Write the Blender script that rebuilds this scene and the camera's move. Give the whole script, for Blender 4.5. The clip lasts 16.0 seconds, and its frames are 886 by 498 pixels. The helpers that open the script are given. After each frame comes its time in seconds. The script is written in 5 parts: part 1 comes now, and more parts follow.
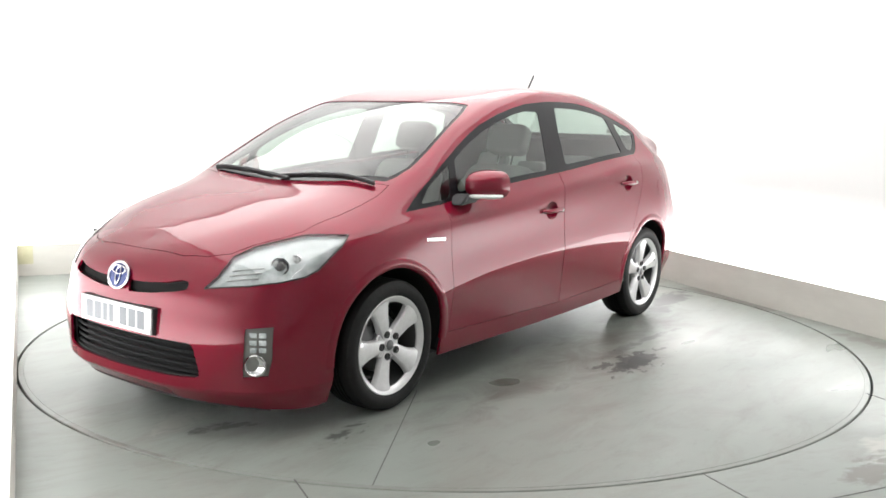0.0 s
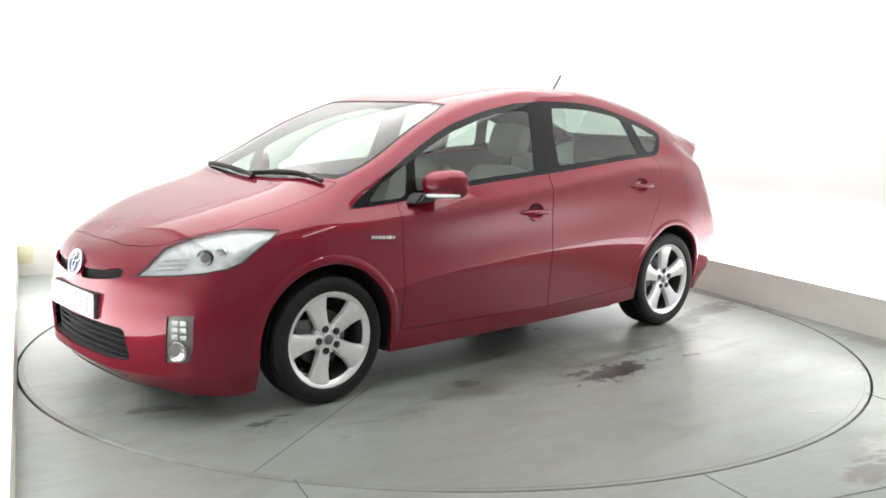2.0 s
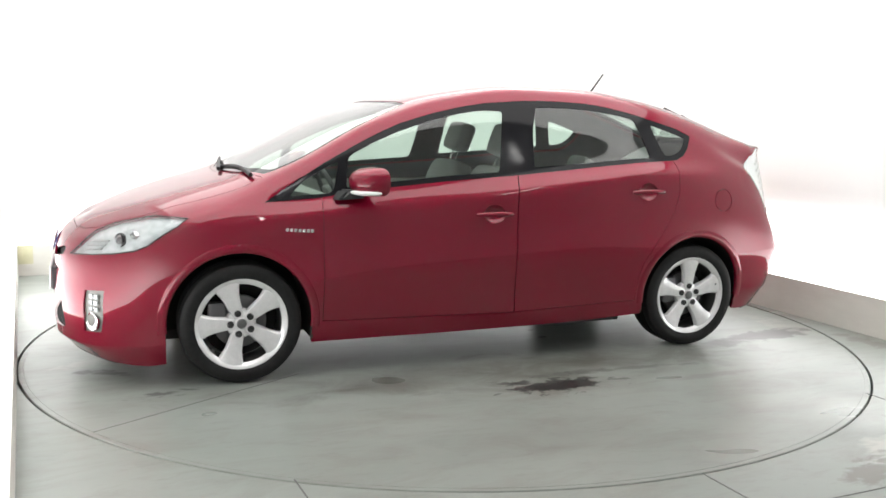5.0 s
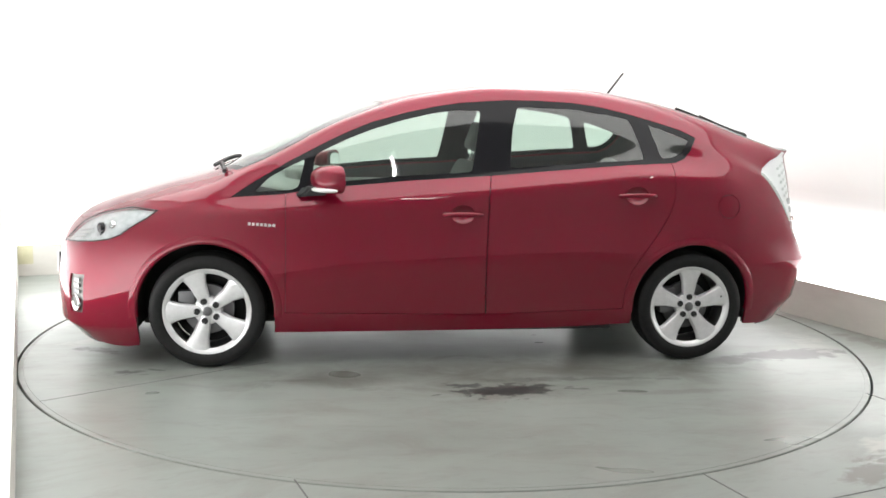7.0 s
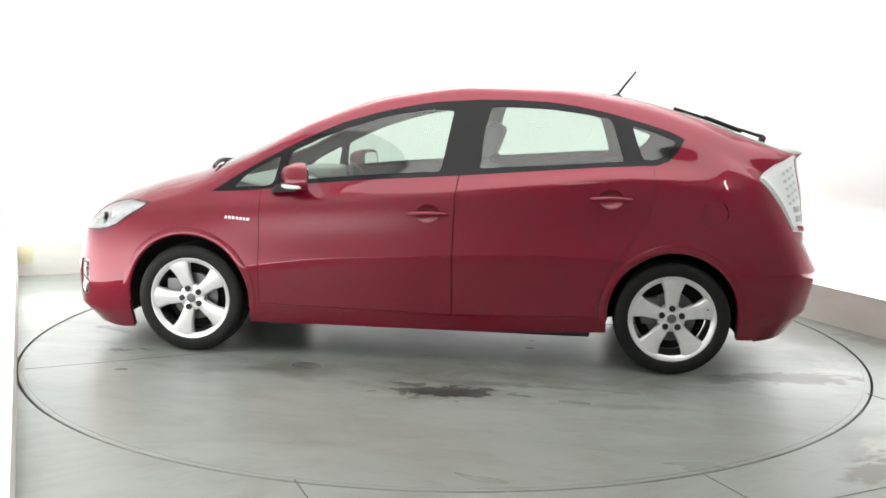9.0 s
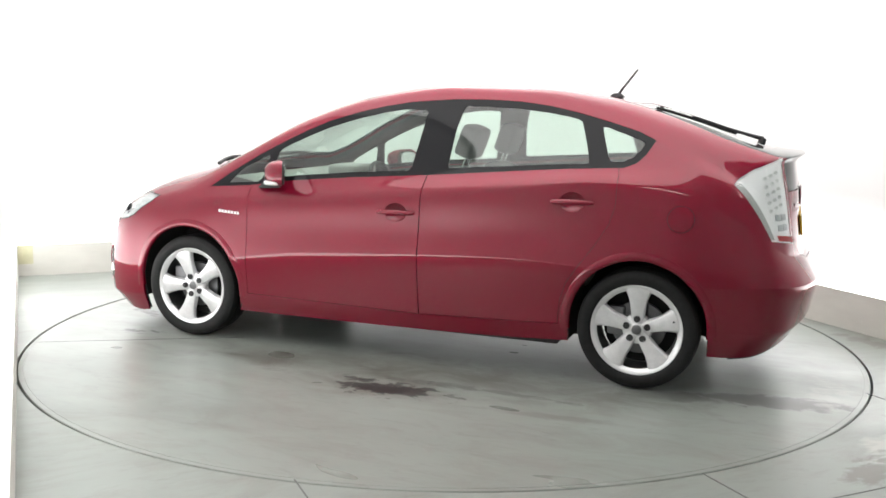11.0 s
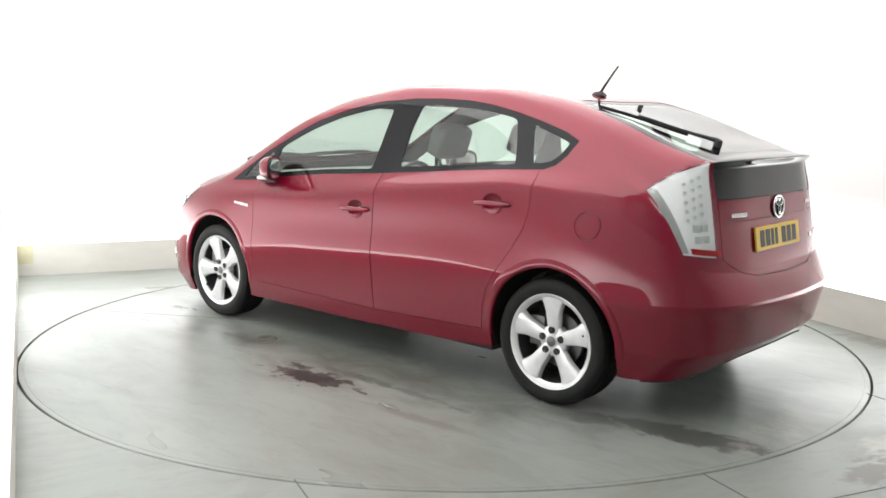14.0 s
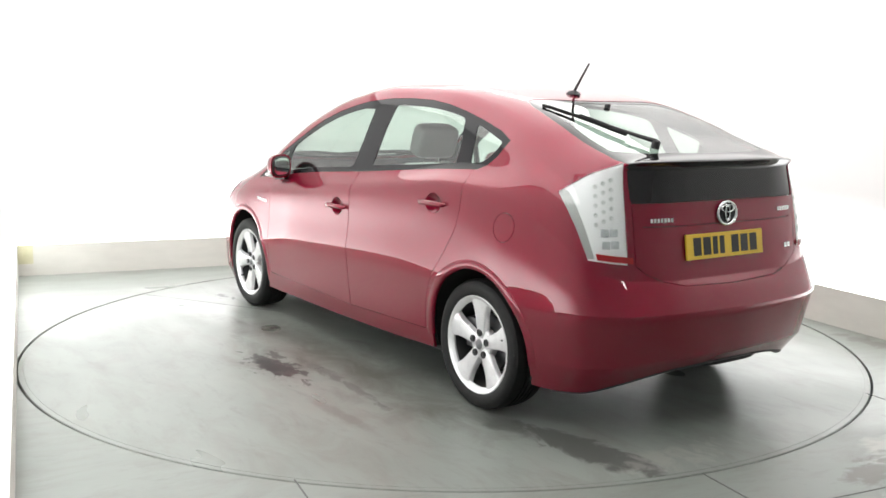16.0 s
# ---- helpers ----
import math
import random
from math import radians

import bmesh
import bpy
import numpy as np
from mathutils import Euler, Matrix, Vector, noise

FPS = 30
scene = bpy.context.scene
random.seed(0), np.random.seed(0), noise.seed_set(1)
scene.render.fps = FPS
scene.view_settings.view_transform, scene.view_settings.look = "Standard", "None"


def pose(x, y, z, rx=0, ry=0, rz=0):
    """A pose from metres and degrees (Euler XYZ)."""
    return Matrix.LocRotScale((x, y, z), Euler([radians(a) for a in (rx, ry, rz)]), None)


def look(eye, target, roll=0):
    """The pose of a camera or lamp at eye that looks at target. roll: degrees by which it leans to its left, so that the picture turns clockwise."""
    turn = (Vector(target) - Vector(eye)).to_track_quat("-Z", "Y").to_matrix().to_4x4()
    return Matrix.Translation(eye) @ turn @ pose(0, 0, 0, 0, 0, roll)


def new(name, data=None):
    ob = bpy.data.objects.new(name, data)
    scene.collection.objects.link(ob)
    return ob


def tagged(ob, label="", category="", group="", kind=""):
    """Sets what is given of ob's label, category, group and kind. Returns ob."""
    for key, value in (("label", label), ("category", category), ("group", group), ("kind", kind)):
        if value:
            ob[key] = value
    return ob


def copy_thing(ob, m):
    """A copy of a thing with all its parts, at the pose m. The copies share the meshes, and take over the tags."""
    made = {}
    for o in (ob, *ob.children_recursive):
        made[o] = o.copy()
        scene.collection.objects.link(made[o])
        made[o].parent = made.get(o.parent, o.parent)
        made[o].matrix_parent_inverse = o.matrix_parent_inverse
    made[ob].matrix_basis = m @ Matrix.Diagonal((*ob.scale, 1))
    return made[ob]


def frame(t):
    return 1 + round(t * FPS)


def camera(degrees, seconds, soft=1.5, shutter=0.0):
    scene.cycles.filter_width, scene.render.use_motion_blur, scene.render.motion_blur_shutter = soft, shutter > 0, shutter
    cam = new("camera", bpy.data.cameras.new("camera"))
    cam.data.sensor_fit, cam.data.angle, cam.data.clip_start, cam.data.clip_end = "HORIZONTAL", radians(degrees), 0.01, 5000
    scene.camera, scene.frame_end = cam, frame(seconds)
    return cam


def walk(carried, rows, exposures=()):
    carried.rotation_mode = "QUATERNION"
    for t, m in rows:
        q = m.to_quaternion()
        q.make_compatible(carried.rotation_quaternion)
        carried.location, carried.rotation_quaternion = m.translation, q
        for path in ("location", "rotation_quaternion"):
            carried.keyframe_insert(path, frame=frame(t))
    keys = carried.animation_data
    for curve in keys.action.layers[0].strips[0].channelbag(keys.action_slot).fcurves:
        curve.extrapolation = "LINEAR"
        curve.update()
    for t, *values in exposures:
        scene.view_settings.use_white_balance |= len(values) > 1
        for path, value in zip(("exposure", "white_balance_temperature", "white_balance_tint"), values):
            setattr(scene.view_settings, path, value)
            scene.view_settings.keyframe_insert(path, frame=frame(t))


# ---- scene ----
cam = camera(51.2, 16.0, soft=1.6)
EYE = Vector((0.0, -5.758, 1.413))
WAY = Vector((-0.00315, 0.98865, -0.15024))
VIEW = look(EYE, EYE + WAY * 5, 1.044)
walk(cam, [(0, VIEW), (16, VIEW)], exposures=[(0, 0.0), (16, 0.0)])

# turn of the table in degrees, second by second
TURN = [(0, 233.1), (0.5, 231.35), (1, 228.65), (1.5, 225.3), (2, 221.8), (2.5, 218.3), (3, 214.8), (3.5, 211.3),
        (4, 207.85), (4.5, 204.4), (5, 201.1), (5.5, 197.9), (6, 194.6), (6.5, 191.3), (7, 187.65), (7.5, 184.05), (8, 180.45), (8.5, 176.85),
        (9, 173.25), (9.5, 169.8), (10, 166.35), (10.5, 162.9), (11, 159.4), (11.5, 155.9), (12, 152.45), (12.5, 149.05), (13, 145.65),
        (13.5, 142.2), (14, 138.7), (14.5, 135.25), (15, 131.8), (15.5, 128.45), (16, 124.95)]
CAR_AT = (0.032, -0.093)

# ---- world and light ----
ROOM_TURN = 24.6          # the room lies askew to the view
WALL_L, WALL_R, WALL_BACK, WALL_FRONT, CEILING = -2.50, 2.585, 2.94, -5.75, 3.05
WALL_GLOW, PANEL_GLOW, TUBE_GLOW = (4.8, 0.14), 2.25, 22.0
GLOW_TO = -3.6             # the walls with added glow end here, towards the camera
world = bpy.data.worlds.new("world")
scene.world = world
world.use_nodes = True
world.node_tree.nodes["Background"].inputs[0].default_value = (0.8, 0.9, 1.0, 1)
world.node_tree.nodes["Background"].inputs[1].default_value = 0.05


# ---- materials ----
def material(name, color, rough=0.5, metal=0.0, **more):
    m = bpy.data.materials.new(name)
    m.use_nodes = True
    b = m.node_tree.nodes["Principled BSDF"]
    b.inputs["Base Color"].default_value = (*color, 1)
    b.inputs["Roughness"].default_value = rough
    b.inputs["Metallic"].default_value = metal
    for key, value in more.items():
        b.inputs[key.replace("_", " ")].default_value = value
    return m


def shader(m):
    return m.node_tree.nodes["Principled BSDF"]


def add(m, kind, **settings):
    n = m.node_tree.nodes.new(kind)
    for key, value in settings.items():
        n.inputs[key.replace("_", " ")].default_value = value
    return n


def wire(m, a, b):
    m.node_tree.links.new(a, b)


def mottle(m, low, high, scale=3.0, detail=6.0, stretch=(1, 1, 1), coords="Object", spread=(0.3, 0.7)):
    """Colour that wanders between two tones."""
    tc = add(m, "ShaderNodeTexCoord")
    mp = add(m, "ShaderNodeMapping", Scale=stretch, Location=(3.1, 1.7, 0.37))
    nz = add(m, "ShaderNodeTexNoise", Scale=scale, Detail=detail, Roughness=0.6)
    cr = m.node_tree.nodes.new("ShaderNodeValToRGB")
    cr.color_ramp.elements[0].position, cr.color_ramp.elements[1].position = spread
    cr.color_ramp.elements[0].color, cr.color_ramp.elements[1].color = (*low, 1), (*high, 1)
    wire(m, tc.outputs[coords], mp.inputs["Vector"])
    wire(m, mp.outputs[0], nz.inputs["Vector"])
    wire(m, nz.outputs[0], cr.inputs[0])
    wire(m, cr.outputs[0], shader(m).inputs["Base Color"])
    return nz, cr


def bumpy(m, scale, strength, distance=0.002, detail=4.0):
    tc = add(m, "ShaderNodeTexCoord")
    nz = add(m, "ShaderNodeTexNoise", Scale=scale, Detail=detail)
    bp = add(m, "ShaderNodeBump", Strength=strength, Distance=distance)
    mp = add(m, "ShaderNodeMapping", Location=(2.3, 5.1, 0.41))
    wire(m, tc.outputs["Object"], mp.inputs["Vector"])
    wire(m, mp.outputs[0], nz.inputs["Vector"])
    wire(m, nz.outputs[0], bp.inputs["Height"])
    wire(m, bp.outputs[0], shader(m).inputs["Normal"])


def rough_wander(m, low, high, scale):
    tc = add(m, "ShaderNodeTexCoord")
    nz = add(m, "ShaderNodeTexNoise", Scale=scale, Detail=5.0)
    mr = add(m, "ShaderNodeMapRange", From_Min=0.3, From_Max=0.7, To_Min=low, To_Max=high)
    mp = add(m, "ShaderNodeMapping", Location=(2.3, 5.1, 0.41))
    wire(m, tc.outputs["Object"], mp.inputs["Vector"])
    wire(m, mp.outputs[0], nz.inputs["Vector"])
    wire(m, nz.outputs[0], mr.inputs["Value"])
    wire(m, mr.outputs[0], shader(m).inputs["Roughness"])


PAINT = material("red metallic paint", (0.20, 0.0035, 0.021), 0.38, 0.40, Coat_Weight=1.0, Coat_Roughness=0.012, Coat_IOR=1.57, Specular_IOR_Level=0.0)
mottle(PAINT, (0.188, 0.003, 0.019), (0.212, 0.004, 0.023), 900, 2)
pt_tc = add(PAINT, "ShaderNodeTexCoord")
pt_nz = add(PAINT, "ShaderNodeTexNoise", Scale=5.5, Detail=2.0)
pt_bp = add(PAINT, "ShaderNodeBump", Strength=0.25, Distance=0.0016)
wire(PAINT, pt_tc.outputs["Object"], pt_nz.inputs["Vector"])
wire(PAINT, pt_nz.outputs[0], pt_bp.inputs["Height"])
wire(PAINT, pt_bp.outputs[0], shader(PAINT).inputs["Coat Normal"])
RUBBER = material("tyre rubber", (0.007, 0.007, 0.0075), 0.6, 0.0, Specular_IOR_Level=0.3)
mottle(RUBBER, (0.005, 0.005, 0.0055), (0.010, 0.010, 0.0098), 40)
ALLOY = material("silver alloy", (0.76, 0.76, 0.77), 0.26, 0.42)
mottle(ALLOY, (0.70, 0.70, 0.71), (0.80, 0.80, 0.81), 30)
# the shade behind the spokes is put into the barrel's dark colour
BARREL = material("inner rim darkened for shade", (0.05, 0.05, 0.05), 0.55, 0.4)
DARK = material("dark plastic", (0.02, 0.02, 0.022), 0.5)
rough_wander(DARK, 0.4, 0.6, 60)
GLOSS_BLACK = material("gloss black", (0.010, 0.010, 0.012), 0.07, 0.0, Specular_IOR_Level=0.22)
WHEEL_WELL = material("wheel well liner", (0.012, 0.012, 0.012), 0.9)
WALL = material("white wall with added glow", (0.8, 0.8, 0.8), 0.8, 0.0, Emission_Color=(0.985, 1.0, 0.99, 1))
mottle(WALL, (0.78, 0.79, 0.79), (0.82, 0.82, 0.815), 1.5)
# glow added to the walls: strongest at the foot, fading towards the camera
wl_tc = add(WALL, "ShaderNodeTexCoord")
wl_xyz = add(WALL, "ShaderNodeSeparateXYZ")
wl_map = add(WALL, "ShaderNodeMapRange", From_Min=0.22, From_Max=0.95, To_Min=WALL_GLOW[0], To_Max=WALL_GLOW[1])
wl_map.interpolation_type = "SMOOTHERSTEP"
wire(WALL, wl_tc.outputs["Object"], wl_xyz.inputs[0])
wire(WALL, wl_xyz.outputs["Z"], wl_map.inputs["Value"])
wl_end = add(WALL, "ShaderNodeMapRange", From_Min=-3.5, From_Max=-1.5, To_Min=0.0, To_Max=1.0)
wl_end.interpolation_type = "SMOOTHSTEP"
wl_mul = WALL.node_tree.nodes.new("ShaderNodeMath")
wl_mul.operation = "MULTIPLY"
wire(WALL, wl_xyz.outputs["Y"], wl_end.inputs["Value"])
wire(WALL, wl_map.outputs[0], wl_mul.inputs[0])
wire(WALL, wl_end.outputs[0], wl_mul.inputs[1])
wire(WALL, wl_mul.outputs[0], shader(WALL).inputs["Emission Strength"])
PLAIN = material("plain unlit wall paint", (0.72, 0.72, 0.72), 0.7)
mottle(PLAIN, (0.70, 0.70, 0.70), (0.74, 0.74, 0.735), 1.5)
CEIL = material("white ceiling paint", (0.78, 0.78, 0.78), 0.8)
mottle(CEIL, (0.76, 0.76, 0.76), (0.80, 0.80, 0.795), 1.5)
SKIRT = material("cream painted skirting board", (0.44, 0.42, 0.38), 0.55)
mottle(SKIRT, (0.60, 0.585, 0.545), (0.68, 0.665, 0.62), 2.5, 8, (1, 1, 3))
def floor_paint(name, scuffs_and_shade):
    """Grey floor paint with scuff marks and painted shade: place, half sizes, turn, grain, edge, strength and colour of
    each.
    """
    m = material(name, (0.22, 0.235, 0.225), 0.36)
    nt = m.node_tree
    tc = add(m, "ShaderNodeTexCoord")

    def noise(scale, detail, stretch=(1, 1, 1), spin=0.0, rough=0.6, warp=0.0):
        mp = add(m, "ShaderNodeMapping", Scale=stretch, Rotation=(0, 0, radians(spin)), Location=(4.3, 2.2, 0.37))
        nz = add(m, "ShaderNodeTexNoise", Scale=scale, Detail=detail, Roughness=rough, Distortion=warp)
        wire(m, tc.outputs["Object"], mp.inputs["Vector"])
        wire(m, mp.outputs[0], nz.inputs["Vector"])
        return nz.outputs[0]

    def ramp(value, low, high, a=0.0, b=1.0):
        r = add(m, "ShaderNodeMapRange", From_Min=low, From_Max=high, To_Min=a, To_Max=b)
        wire(m, value, r.inputs["Value"])
        return r.outputs[0]

    def times(a, b, op="MULTIPLY"):
        n = nt.nodes.new("ShaderNodeMath")
        n.operation = op
        for k, v in enumerate((a, b)):
            if isinstance(v, (int, float)):
                n.inputs[k].default_value = v
            else:
                wire(m, v, n.inputs[k])
        return n.outputs[0]

    def near(x, y, rx, ry, spin, rag, wild):
        """One inside a ragged oval, falling to nought at its edge."""
        mp = add(m, "ShaderNodeMapping", Location=(0, 0, 0))
        mp.vector_type = "TEXTURE"
        mp.inputs["Location"].default_value = (x, y, 0)
        mp.inputs["Rotation"].default_value = (0, 0, radians(spin))
        mp.inputs["Scale"].default_value = (rx, ry, 1)
        wire(m, tc.outputs["Object"], mp.inputs["Vector"])
        ln = nt.nodes.new("ShaderNodeVectorMath")
        ln.operation = "LENGTH"
        wire(m, mp.outputs[0], ln.inputs[0])
        return times(times(1.0, ln.outputs["Value"], "SUBTRACT"), times(times(rag, 0.5, "SUBTRACT"), wild), "ADD")

    def tint(base, factor, color):
        mx = nt.nodes.new("ShaderNodeMix")
        mx.data_type = "RGBA"
        wire(m, factor, mx.inputs[0])
        wire(m, base, mx.inputs[6])
        mx.inputs[7].default_value = (*color, 1)
        return mx.outputs[2]

    cr = nt.nodes.new("ShaderNodeValToRGB")
    cr.color_ramp.elements[0].position, cr.color_ramp.elements[1].position = 0.25, 0.75
    cr.color_ramp.elements[0].color, cr.color_ramp.elements[1].color = (0.208, 0.230, 0.210, 1), (0.256, 0.279, 0.256, 1)
    wire(m, noise(0.9, 4), cr.inputs[0])
    base = cr.outputs[0]
    base = tint(base, ramp(noise(2.2, 8, (1, 2.6, 1), 4, 0.68, 0.6), 0.47, 0.70, 0, 0.42), (0.150, 0.142, 0.120))
    base = tint(base, ramp(noise(6.0, 7, (1, 3.0, 1), -8, 0.7, 0.3), 0.55, 0.72, 0, 0.30), (0.120, 0.118, 0.105))
    grains = {}
    for x, y, rx, ry, spin, grain, edge, amount, color in scuffs_and_shade:
        if grain not in grains:
            grains[grain] = noise(grain, 6, (1, 1.6, 1), 5, 0.62, 0.7)
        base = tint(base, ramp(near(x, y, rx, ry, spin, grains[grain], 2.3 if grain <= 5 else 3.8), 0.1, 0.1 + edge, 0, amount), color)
    wire(m, base, shader(m).inputs["Base Color"])
    wire(m, ramp(noise(1.4, 2, (1, 2.0, 1), 5, 0.5, 0.3), 0.25, 0.75, 0.27, 0.42), shader(m).inputs["Roughness"])
    bp = add(m, "ShaderNodeBump", Strength=0.1, Distance=0.004)
    wire(m, noise(7, 4), bp.inputs["Height"])
    wire(m, bp.outputs[0], shader(m).inputs["Normal"])
    return m


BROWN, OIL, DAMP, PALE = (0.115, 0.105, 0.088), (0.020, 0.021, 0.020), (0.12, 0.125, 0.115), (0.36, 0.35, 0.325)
GRIME_SHADE = (0.085, 0.080, 0.068)
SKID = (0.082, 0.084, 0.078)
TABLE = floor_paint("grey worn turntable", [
    # brown grime, with the shade below the left sill painted in
    (-0.10, 0.90, 1.8, 0.36, 0, 3.0, 0.8, 0.85, GRIME_SHADE),
    (-0.17, 1.27, 0.40, 0.20, 6, 5.0, 0.9, 0.55, BROWN),
    (-0.16, 1.26, 0.20, 0.075, 8, 14.0, 0.16, 1.0, OIL),
    (-0.20, 1.24, 0.30, 0.13, 8, 8.0, 0.20, 0.85, OIL),
    (0.03, 1.15, 0.14, 0.05, -20, 14.0, 0.3, 0.8, OIL),
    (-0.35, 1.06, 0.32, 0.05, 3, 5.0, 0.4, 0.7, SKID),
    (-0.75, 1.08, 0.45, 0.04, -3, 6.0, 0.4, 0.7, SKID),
    (-1.1, 1.32, 0.5, 0.05, 2, 5.0, 0.6, 0.45, BROWN),
    (1.78, 0.79, 0.16, 0.05, 12, 9.0, 0.5, 0.85, OIL),
    (2.04, 0.33, 0.14, 0.06, -25, 9.0, 0.5, 0.8, OIL),
    (1.85, 0.45, 0.40, 0.40, 0, 4.0, 0.8, 0.5, BROWN),
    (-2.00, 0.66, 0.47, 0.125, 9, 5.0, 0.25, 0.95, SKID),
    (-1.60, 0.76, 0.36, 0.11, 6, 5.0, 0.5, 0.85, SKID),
    (-2.05, -0.2, 0.35, 0.5, 0, 4.0, 0.9, 0.5, DAMP),
    (0.4, 1.9, 0.9, 0.3, 10, 3.0, 1.0, 0.25, DAMP),
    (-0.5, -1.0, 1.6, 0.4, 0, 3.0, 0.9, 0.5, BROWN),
    (2.1, 0.1, 0.25, 0.10, 30, 8.0, 0.6, 0.5, PALE),
    (-2.25, 0.45, 0.12, 0.3, 0, 7.0, 0.6, 0.5, PALE),
])
FLOOR = floor_paint("grey painted floor", [
    (1.02, -2.60, 0.30, 0.20, 20, 5.0, 0.4, 0.85, PALE),
    (0.75, -2.72, 0.30, 0.12, 20, 6.0, 0.5, 0.8, BROWN),
    (1.30, -2.35, 0.25, 0.10, 35, 6.0, 0.5, 0.7, BROWN),
    (2.42, -1.14, 0.10, 0.30, 0, 6.0, 0.5, 0.6, BROWN),
    (2.50, 0.2, 0.14, 0.9, 0, 5.0, 0.7, 0.6, BROWN),
    (2.3, 1.6, 0.4, 0.7, 0, 4.0, 0.8, 0.5, BROWN),
    (-1.2, 2.8, 1.2, 0.12, 0, 5.0, 0.8, 0.3, DAMP),
])
SHUTTER = material("grey end wall", (0.50, 0.50, 0.505), 0.7)
mottle(SHUTTER, (0.48, 0.48, 0.485), (0.52, 0.52, 0.525), 2)
JOINT = material("faint deck joint", (0.105, 0.107, 0.104), 0.6)
TAPE = material("pale yellow tape", (0.56, 0.54, 0.36), 0.6)
mottle(TAPE, (0.52, 0.50, 0.33), (0.60, 0.58, 0.40), 14)
GLOW = material("lit diffuser", (0.9, 0.9, 0.9), 0.5, 0.0, Emission_Color=(1.0, 0.985, 0.96, 1), Emission_Strength=TUBE_GLOW)
PANEL = material("added fill light diffuser", (0.9, 0.9, 0.9), 0.5, 0.0, Emission_Color=(1.0, 0.99, 0.97, 1), Emission_Strength=PANEL_GLOW)
CASE = material("white lamp housing", (0.8, 0.8, 0.8), 0.4)


# ---- building ----
def mesh_of(name, bm, mat, smooth=False):
    me = bpy.data.meshes.new(name)
    bm.normal_update()
    bm.to_mesh(me)
    bm.free()
    for m in mat if isinstance(mat, (list, tuple)) else [mat]:
        me.materials.append(m)
    if smooth:
        me.shade_smooth()
        me.set_sharp_from_angle(angle=radians(smooth if smooth is not True else 40))
    return me


def part(name, bm, mat, parent=None, label="", smooth=False):
    ob = new(name, mesh_of(name, bm, mat, smooth))
    ob.parent = parent
    if label:
        ob["label"] = label
    return ob


def box(bm, lo, hi, bevel=0.0, m=None):
    made = bmesh.ops.create_cube(bm, size=1)["verts"]
    s = Matrix.LocRotScale([(a + b) / 2 for a, b in zip(lo, hi)], None, [abs(b - a) for a, b in zip(lo, hi)])
    bmesh.ops.transform(bm, matrix=s, verts=made)
    if bevel:
        edges = list({e for v in made for e in v.link_edges})
        out = bmesh.ops.bevel(bm, geom=edges, offset=bevel, segments=2, affect="EDGES", profile=0.6)
        made = list({v for f in out["faces"] for v in f.verts})
    if m is not None:
        bmesh.ops.transform(bm, matrix=m, verts=[v for v in made if v.is_valid])
    return made


def lathe(bm, profile, segments=48, axis="y", close=False):
    """Turn (radius, along) pairs round the y axis."""
    rings = []
    for r, a in profile:
        ring = []
        for k in range(segments):
            c, s = math.cos(2 * math.pi * k / segments), math.sin(2 * math.pi * k / segments)
            p = {"y": (r * c, a, r * s), "z": (r * c, r * s, a), "x": (a, r * c, r * s)}[axis]
            ring.append(bm.verts.new(p))
        rings.append(ring)
    pairs = list(zip(rings, rings[1:])) + ([(rings[-1], rings[0])] if close else [])
    for a, b in pairs:
        for k in range(segments):
            bm.faces.new((a[k], a[(k + 1) % segments], b[(k + 1) % segments], b[k]))
    bmesh.ops.recalc_face_normals(bm, faces=bm.faces[:])
    return rings


def tube(bm, points, radius, sides=8):
    """A round bar through the points."""
    pts = [Vector(p) for p in points]
    rings = []
    for i, p in enumerate(pts):
        d = (pts[min(i + 1, len(pts) - 1)] - pts[max(i - 1, 0)]).normalized()
        u = d.orthogonal().normalized() if i == 0 else (u - d * u.dot(d)).normalized()
        v = d.cross(u)
        r = radius[i] if isinstance(radius, (list, tuple)) else radius
        rings.append([bm.verts.new(p + (u * math.cos(a) + v * math.sin(a)) * r)
                      for a in (2 * math.pi * k / sides for k in range(sides))])
    for a, b in zip(rings, rings[1:]):
        for k in range(sides):
            bm.faces.new((a[k], a[(k + 1) % sides], b[(k + 1) % sides], b[k]))
    bm.faces.new(rings[0][::-1])
    bm.faces.new(rings[-1])


def prism(bm, outline, lo, hi, axis="z"):
    """A solid from a closed outline, from lo to hi along the axis."""
    put = {"z": lambda u, v, w: (u, v, w), "y": lambda u, v, w: (u, w, v), "x": lambda u, v, w: (w, u, v)}[axis]
    a = [bm.verts.new(put(u, v, lo)) for u, v in outline]
    b = [bm.verts.new(put(u, v, hi)) for u, v in outline]
    n = len(outline)
    made = [bm.faces.new(a[::-1]), bm.faces.new(b)]
    for k in range(n):
        made.append(bm.faces.new((a[k], a[(k + 1) % n], b[(k + 1) % n], b[k])))
    bmesh.ops.recalc_face_normals(bm, faces=made)
    return a + b


# ---- the room ----
TILT = pose(0, 0, 0, 0, 0, ROOM_TURN)


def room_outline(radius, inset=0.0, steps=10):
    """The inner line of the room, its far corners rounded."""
    l, r, k, f = WALL_L + inset, WALL_R - inset, WALL_BACK - inset, GLOW_TO
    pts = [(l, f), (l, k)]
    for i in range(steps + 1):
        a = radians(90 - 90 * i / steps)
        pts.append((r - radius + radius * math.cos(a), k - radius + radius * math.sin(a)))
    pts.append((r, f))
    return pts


TABLE_R = 2.48


